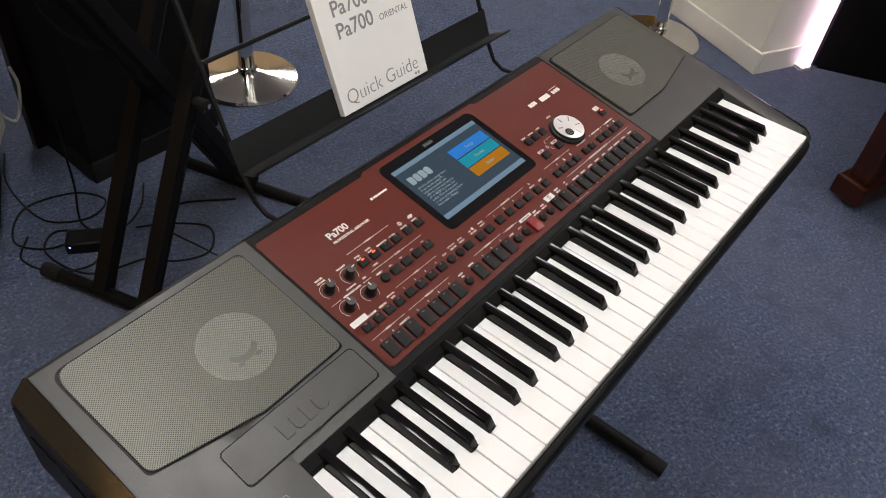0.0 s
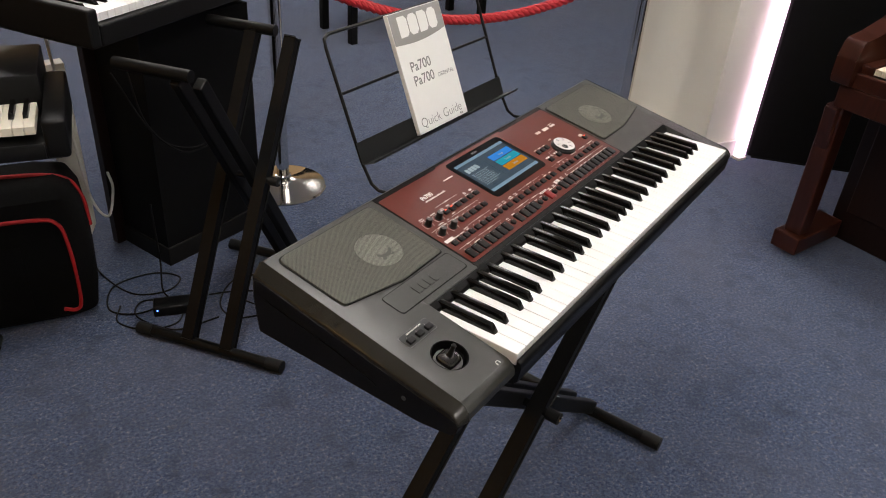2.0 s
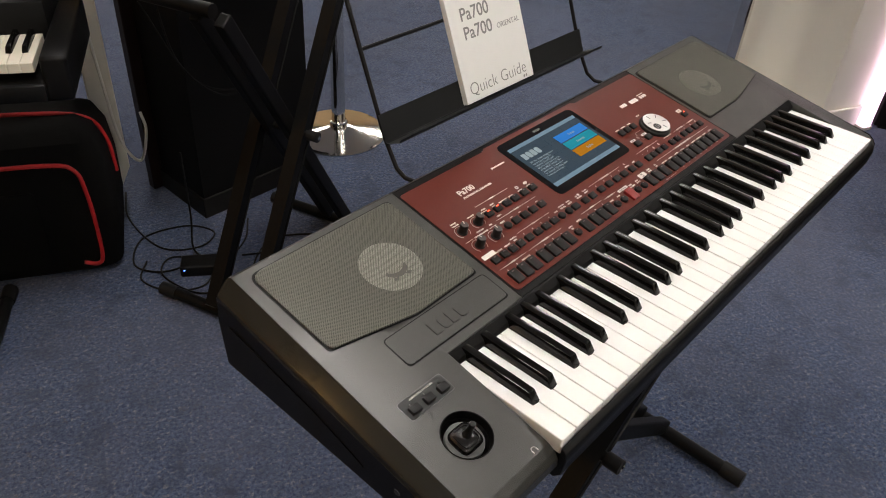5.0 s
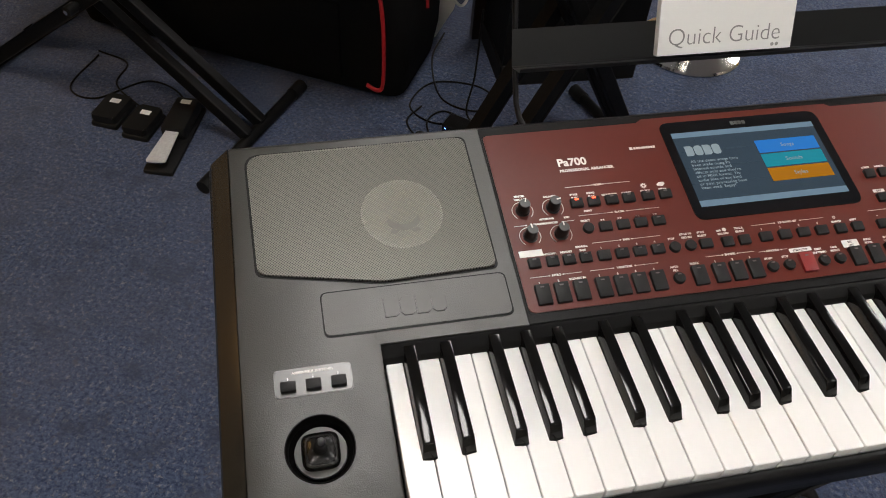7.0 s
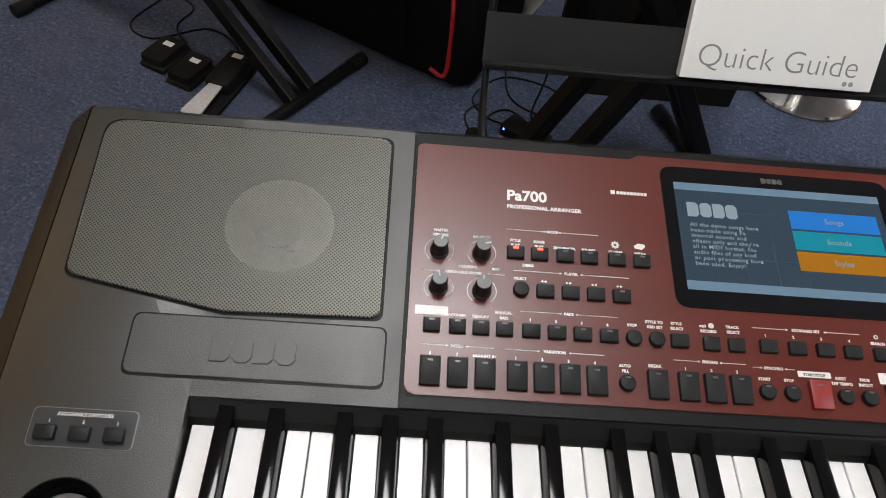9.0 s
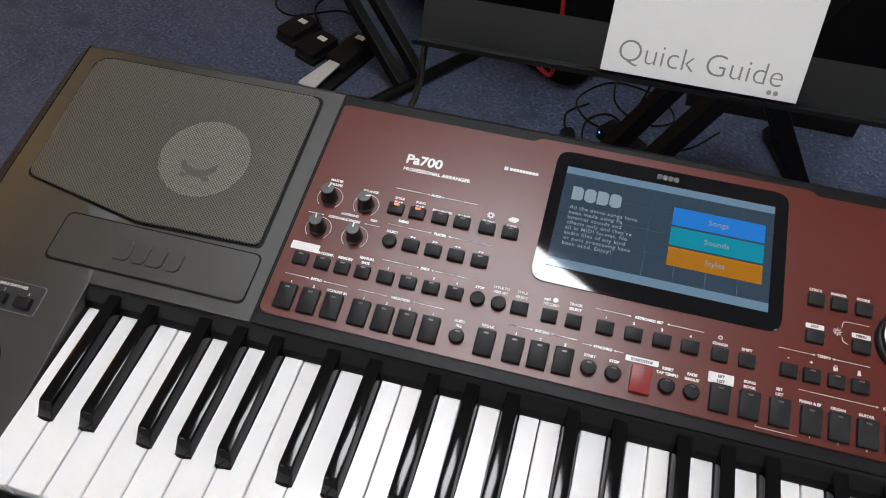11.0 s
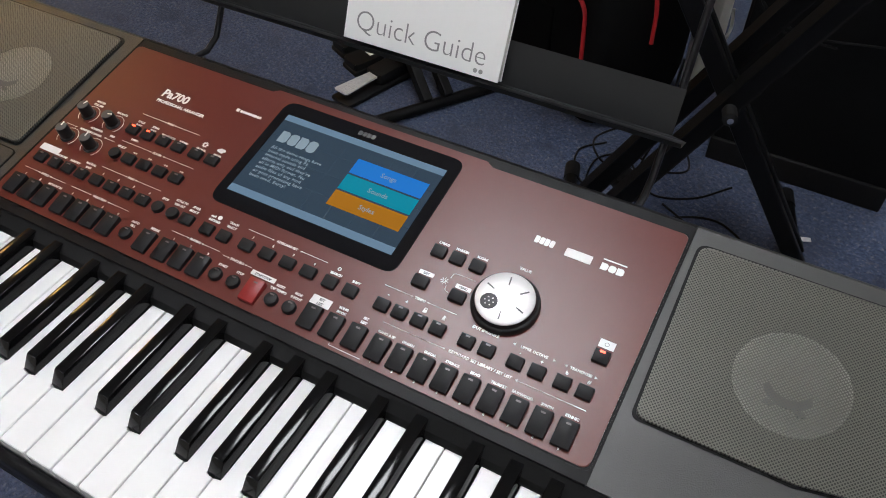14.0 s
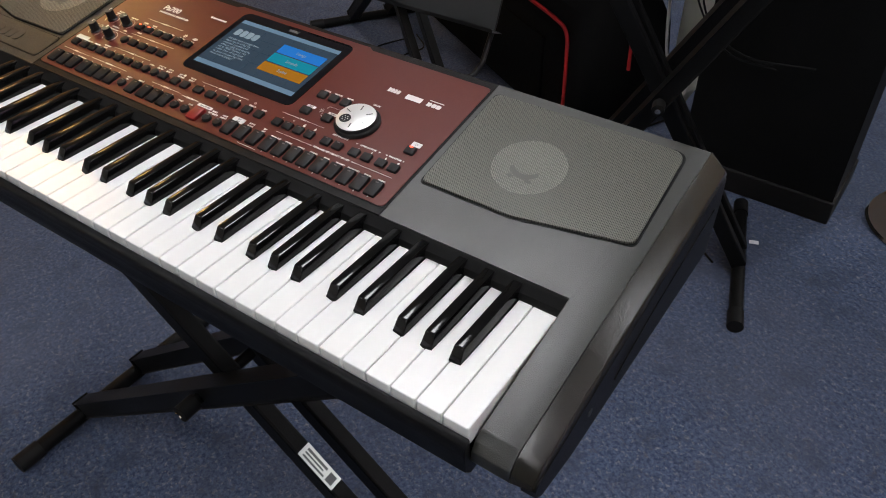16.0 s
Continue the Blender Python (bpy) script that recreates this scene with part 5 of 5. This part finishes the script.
cable([(0.27, 0.362, 0.775), (0.36, 0.60, 0.42), (0.54, 0.93, 0.06), (0.58, 1.06, 0.004), (0.55, 1.24, 0.003)], 0.0025, "black lead running from the keyboard to the floor")

cable([(0.47, 1.505, 0.70), (0.50, 1.490, 0.52), (0.60, 1.480, 0.40), (0.72, 1.490, 0.38)], 0.0025, "thin black cable hanging in front of the cabinet")
cable([(0.30, 1.46, 0.003), (0.25, 1.40, 0.003), (0.28, 1.31, 0.003), (0.36, 1.27, 0.004), (0.42, 1.34, 0.003), (0.36, 1.43, 0.003), (0.30, 1.38, 0.004), (0.33, 1.25, 0.003), (0.45, 1.20, 0.003)])
cable([(0.44, 1.44, 0.30), (0.43, 1.42, 0.12), (0.41, 1.39, 0.02), (0.46, 1.33, 0.003), (0.55, 1.36, 0.003), (0.62, 1.44, 0.003)])

# ---- cabinet, post with cable ----
C0 = pose(0.538, 1.528, 0, 0, 0, -1)
cab = thing("speaker_cabinet", "tall black cabinet with plinth and brown edge strip", "cabinet", C0 @ pose(0.19, 0.12, 0))
part("plinth", box(-0.006, 0.398, -0.006, 0.236, 0, 0.066, 0.004), M_PLINTH, cab, "dull grey-black plinth", C0)
part("case", box(0.0, 0.392, 0.0, 0.23, 0.0665, 0.775), M_BLACKBOX, cab, "", C0)
part("edge_strip", box(-0.034, 0.002, 0.2305, 0.262, 0.0, 0.775, 0.003), M_MAHOG_D, cab, "dark brown wooden edge strip", C0)
WP = pose(0.425, 1.80, 0, 0, 0, -20)
post = thing("white_post", "white painted slanting post foot on the carpet", "post", WP)
leg = prism([(-0.034, 0.0), (-0.018, 0.0), (0.034, 0.105), (0.034, 0.64), (-0.034, 0.64)], -0.024, 0.024, 0.003, 2, "x")
leg.transform(pose(0, 0, 0, 0, 0, -90))
part("shaft", leg, M_WHITE, post, "", WP)
cable(shifted([(0.36, 1.70, 0.82), (0.38, 1.695, 0.45), (0.40, 1.70, 0.25), (0.45, 1.71, 0.16), (0.485, 1.715, 0.24), (0.48, 1.72, 0.30)], 0.0, -0.02), 0.0042, "white cable looped against the post", M_CABLE_W)

# ---- rope barrier ----


def barrier(m, label):
    b = thing("barrier_post", label, "barrier post", m, "rope barrier posts")
    part("base", lathe([(0.160, 0), (0.163, 0.006), (0.158, 0.012), (0.11, 0.020), (0.05, 0.030), (0.030, 0.036), (0, 0.036)], 48), M_CHROME, b, "domed polished chrome base", m, True)
    part("tube", lathe([(0.0235, 0.036), (0.0235, 0.90)], 28), M_CHROME, b, "polished chrome tube", m, True)
    part("collar", lathe([(0.030, 0.036), (0.032, 0.044), (0.030, 0.052), (0.0236, 0.054)], 28), M_CHROME, b, "", m, True)
    part("rope_ring", lathe([(0.034, 0.82), (0.036, 0.826), (0.036, 0.842), (0.034, 0.848)], 28), M_CHROME, b, "", m, True)
    part("finial", lathe([(0.0235, 0.90), (0.035, 0.905), (0.037, 0.925), (0.025, 0.945), (0, 0.950)], 28), M_CHROME, b, "chrome cap", m, True)
    return b


p1, p2 = (1.164, 1.650), (2.475, 0.845)
barrier(pose(*p1, 0), "chrome rope barrier post on the carpet")
barrier(pose(*p2, 0), "chrome rope barrier post beside the pillar")
rope = bmesh.new()
pts = []
N = 120
for i in range(N + 1):
    t = i / N
    x, y = p1[0] + (p2[0] - p1[0]) * t, p1[1] + (p2[1] - p1[1]) * t
    z = 0.83 - 0.225 * (1 - (2 * t - 1) ** 2)
    pts.append(Vector((x, y, z)))
d = (pts[-1] - pts[0]).normalized()
side = Vector((-d.y, d.x, 0))
for k in range(3):
    st = [p + 0.0095 * (side * math.cos(2 * math.pi * (i / 5.5 + k / 3)) + Vector((0, 0, 1)) * math.sin(2 * math.pi * (i / 5.5 + k / 3))) for i, p in enumerate(pts[2:-2])]
    tube(st, 0.0115, 8, rope)
single("barrier_rope", rope, M_ROPE, "twisted red rope hanging between chrome posts", "rope", smooth=True)

# ---- upright piano ----
UP = pose(2.020, -0.010, 0, 0, 0, -109)          # x along the keyboard, y back into the case
up = thing("upright_piano", "old polished mahogany upright piano", "piano", UP @ pose(0.7, 0.3, 0))
# Lower case and panel: near-black wood carries the shade below the key bed.
part("case", box(0.03, 1.42, 0.27, 0.58, 0.0, 0.80, 0.006), M_MAHOG_D, up, "mahogany lower case, darkened as in shade", UP)
part("upper_case", box(0.03, 1.42, 0.27, 0.58, 0.801, 1.15, 0.006), M_MAHOG, up, "polished mahogany upper case", UP)
part("lower_panel", box(0.08, 1.37, 0.255, 0.269, 0.12, 0.55, 0.004), M_MAHOG_D, up, "mahogany lower panel, darkened as in shade", UP)
part("key_bed", box(0.025, 1.425, -0.01, 0.268, 0.565, 0.640, 0.006), M_MAHOG, up, "thick key bed", UP)
for a, b in ((0.0, 0.065), (1.385, 1.45)):
    ck = prism(rounded([(-0.03, 0.645), (0.30, 0.645), (0.30, 0.88), (0.17, 0.825), (0.06, 0.795), (-0.015, 0.785), (-0.035, 0.73), (-0.035, 0.67)], [0.01, 0.004, 0.004, 0.03, 0.04, 0.02, 0.02, 0.015], 4), a, b, 0.003, 2, "x")
    part("cheek", ck, M_MAHOG, up, "scrolled mahogany cheek", UP, True)
    c = (a + b) / 2
    part("leg", prism(rounded(rect(c - 0.032, c + 0.032, -0.004, 0.068), 0.008, 3), 0.085, 0.564, 0.002), M_MAHOG, up, "square mahogany leg", UP)
    part("leg_block", box(c - 0.050, c + 0.050, -0.030, 0.254, 0.018, 0.0845, 0.006), M_MAHOG, up, "foot block under the leg", UP)
    part("castor", lathe([(0.014, 0), (0.016, 0.009), (0.014, 0.018)], 16), M_CHROME, up, "", UP @ pose(c, 0.025, 0), True)
    part("bracket", prism([(0.0, 0.40), (0.0, 0.564), (-0.028, 0.564), (-0.02, 0.48)], c - 0.022, c + 0.022, 0.003, 1, "x"), M_MAHOG, up, "", UP)
part("key_slip", box(0.066, 1.384, -0.012, 0.008, 0.641, 0.690, 0.004), M_MAHOG, up, "", UP)
part("fall_board", box(0.066, 1.384, 0.185, 0.268, 0.641, 0.790, 0.006), M_MAHOG_D, up, "dark fall board", UP)
part("top_lid", box(0.0, 1.45, 0.25, 0.60, 1.151, 1.175, 0.006), M_MAHOG, up, "", UP)
part("key_block", box(0.066, 0.106, 0.009, 0.184, 0.641, 0.715, 0.004), M_MAHOG, up, "", UP)
keyset(up, UP @ pose(0.108, 0.012, 0.712), 52, 5, PITCH, 0.150, 0.050, M_OLDIVORY)
part("pedal_rod", bar((0.62, 0.10, 0.02), (0.62, 0.24, 0.10), 0.02, 0.012), M_TAN, up, "", UP)

# ---- far side of the shop ----
TB = pose(2.66, 2.60, 0, 0, 0, -18)
tb = thing("piano_bench", "black piano bench standing on the carpet", "bench", TB)
for x, y in ((0, 0), (0.95, 0.0), (0.0, 0.33), (0.95, 0.33)):
    part("leg", prism([(x - 0.022, y - 0.022), (x + 0.022, y - 0.022), (x + 0.022, y + 0.022), (x - 0.022, y + 0.022)], 0, 0.44, 0.004), M_BLACKBOX, tb, "", TB)
part("rail", box(0.024, 0.926, -0.012, 0.012, 0.36, 0.438), M_BLACKBOX, tb, "", TB)
part("rail", box(0.024, 0.926, 0.318, 0.342, 0.36, 0.438), M_BLACKBOX, tb, "", TB)
part("seat", box(-0.03, 0.98, -0.03, 0.36, 0.441, 0.50, 0.015, 3), M_BLACKBOX, tb, "padded black seat", TB, True)
CB = pose(5.35, 2.35, 0, 0, 0, -20)
cbx = thing("storage_box", "plain tan storage box on the carpet", "box", CB)
part("carton", box(-0.3, 0.3, -0.25, 0.25, 0, 0.42, 0.006), M_TAN, cbx, "", CB)
part("lid_flap", box(-0.302, 0.302, -0.252, 0.252, 0.421, 0.428), M_TAN, cbx, "", CB)
SW = pose(0.807, 1.350, 0.0, 0, 0, 20)
single("paper_scrap", box(-0.011, 0.011, -0.006, 0.006, 0, 0.002), M_LABEL, "small white paper scrap on the carpet", "paper", SW)
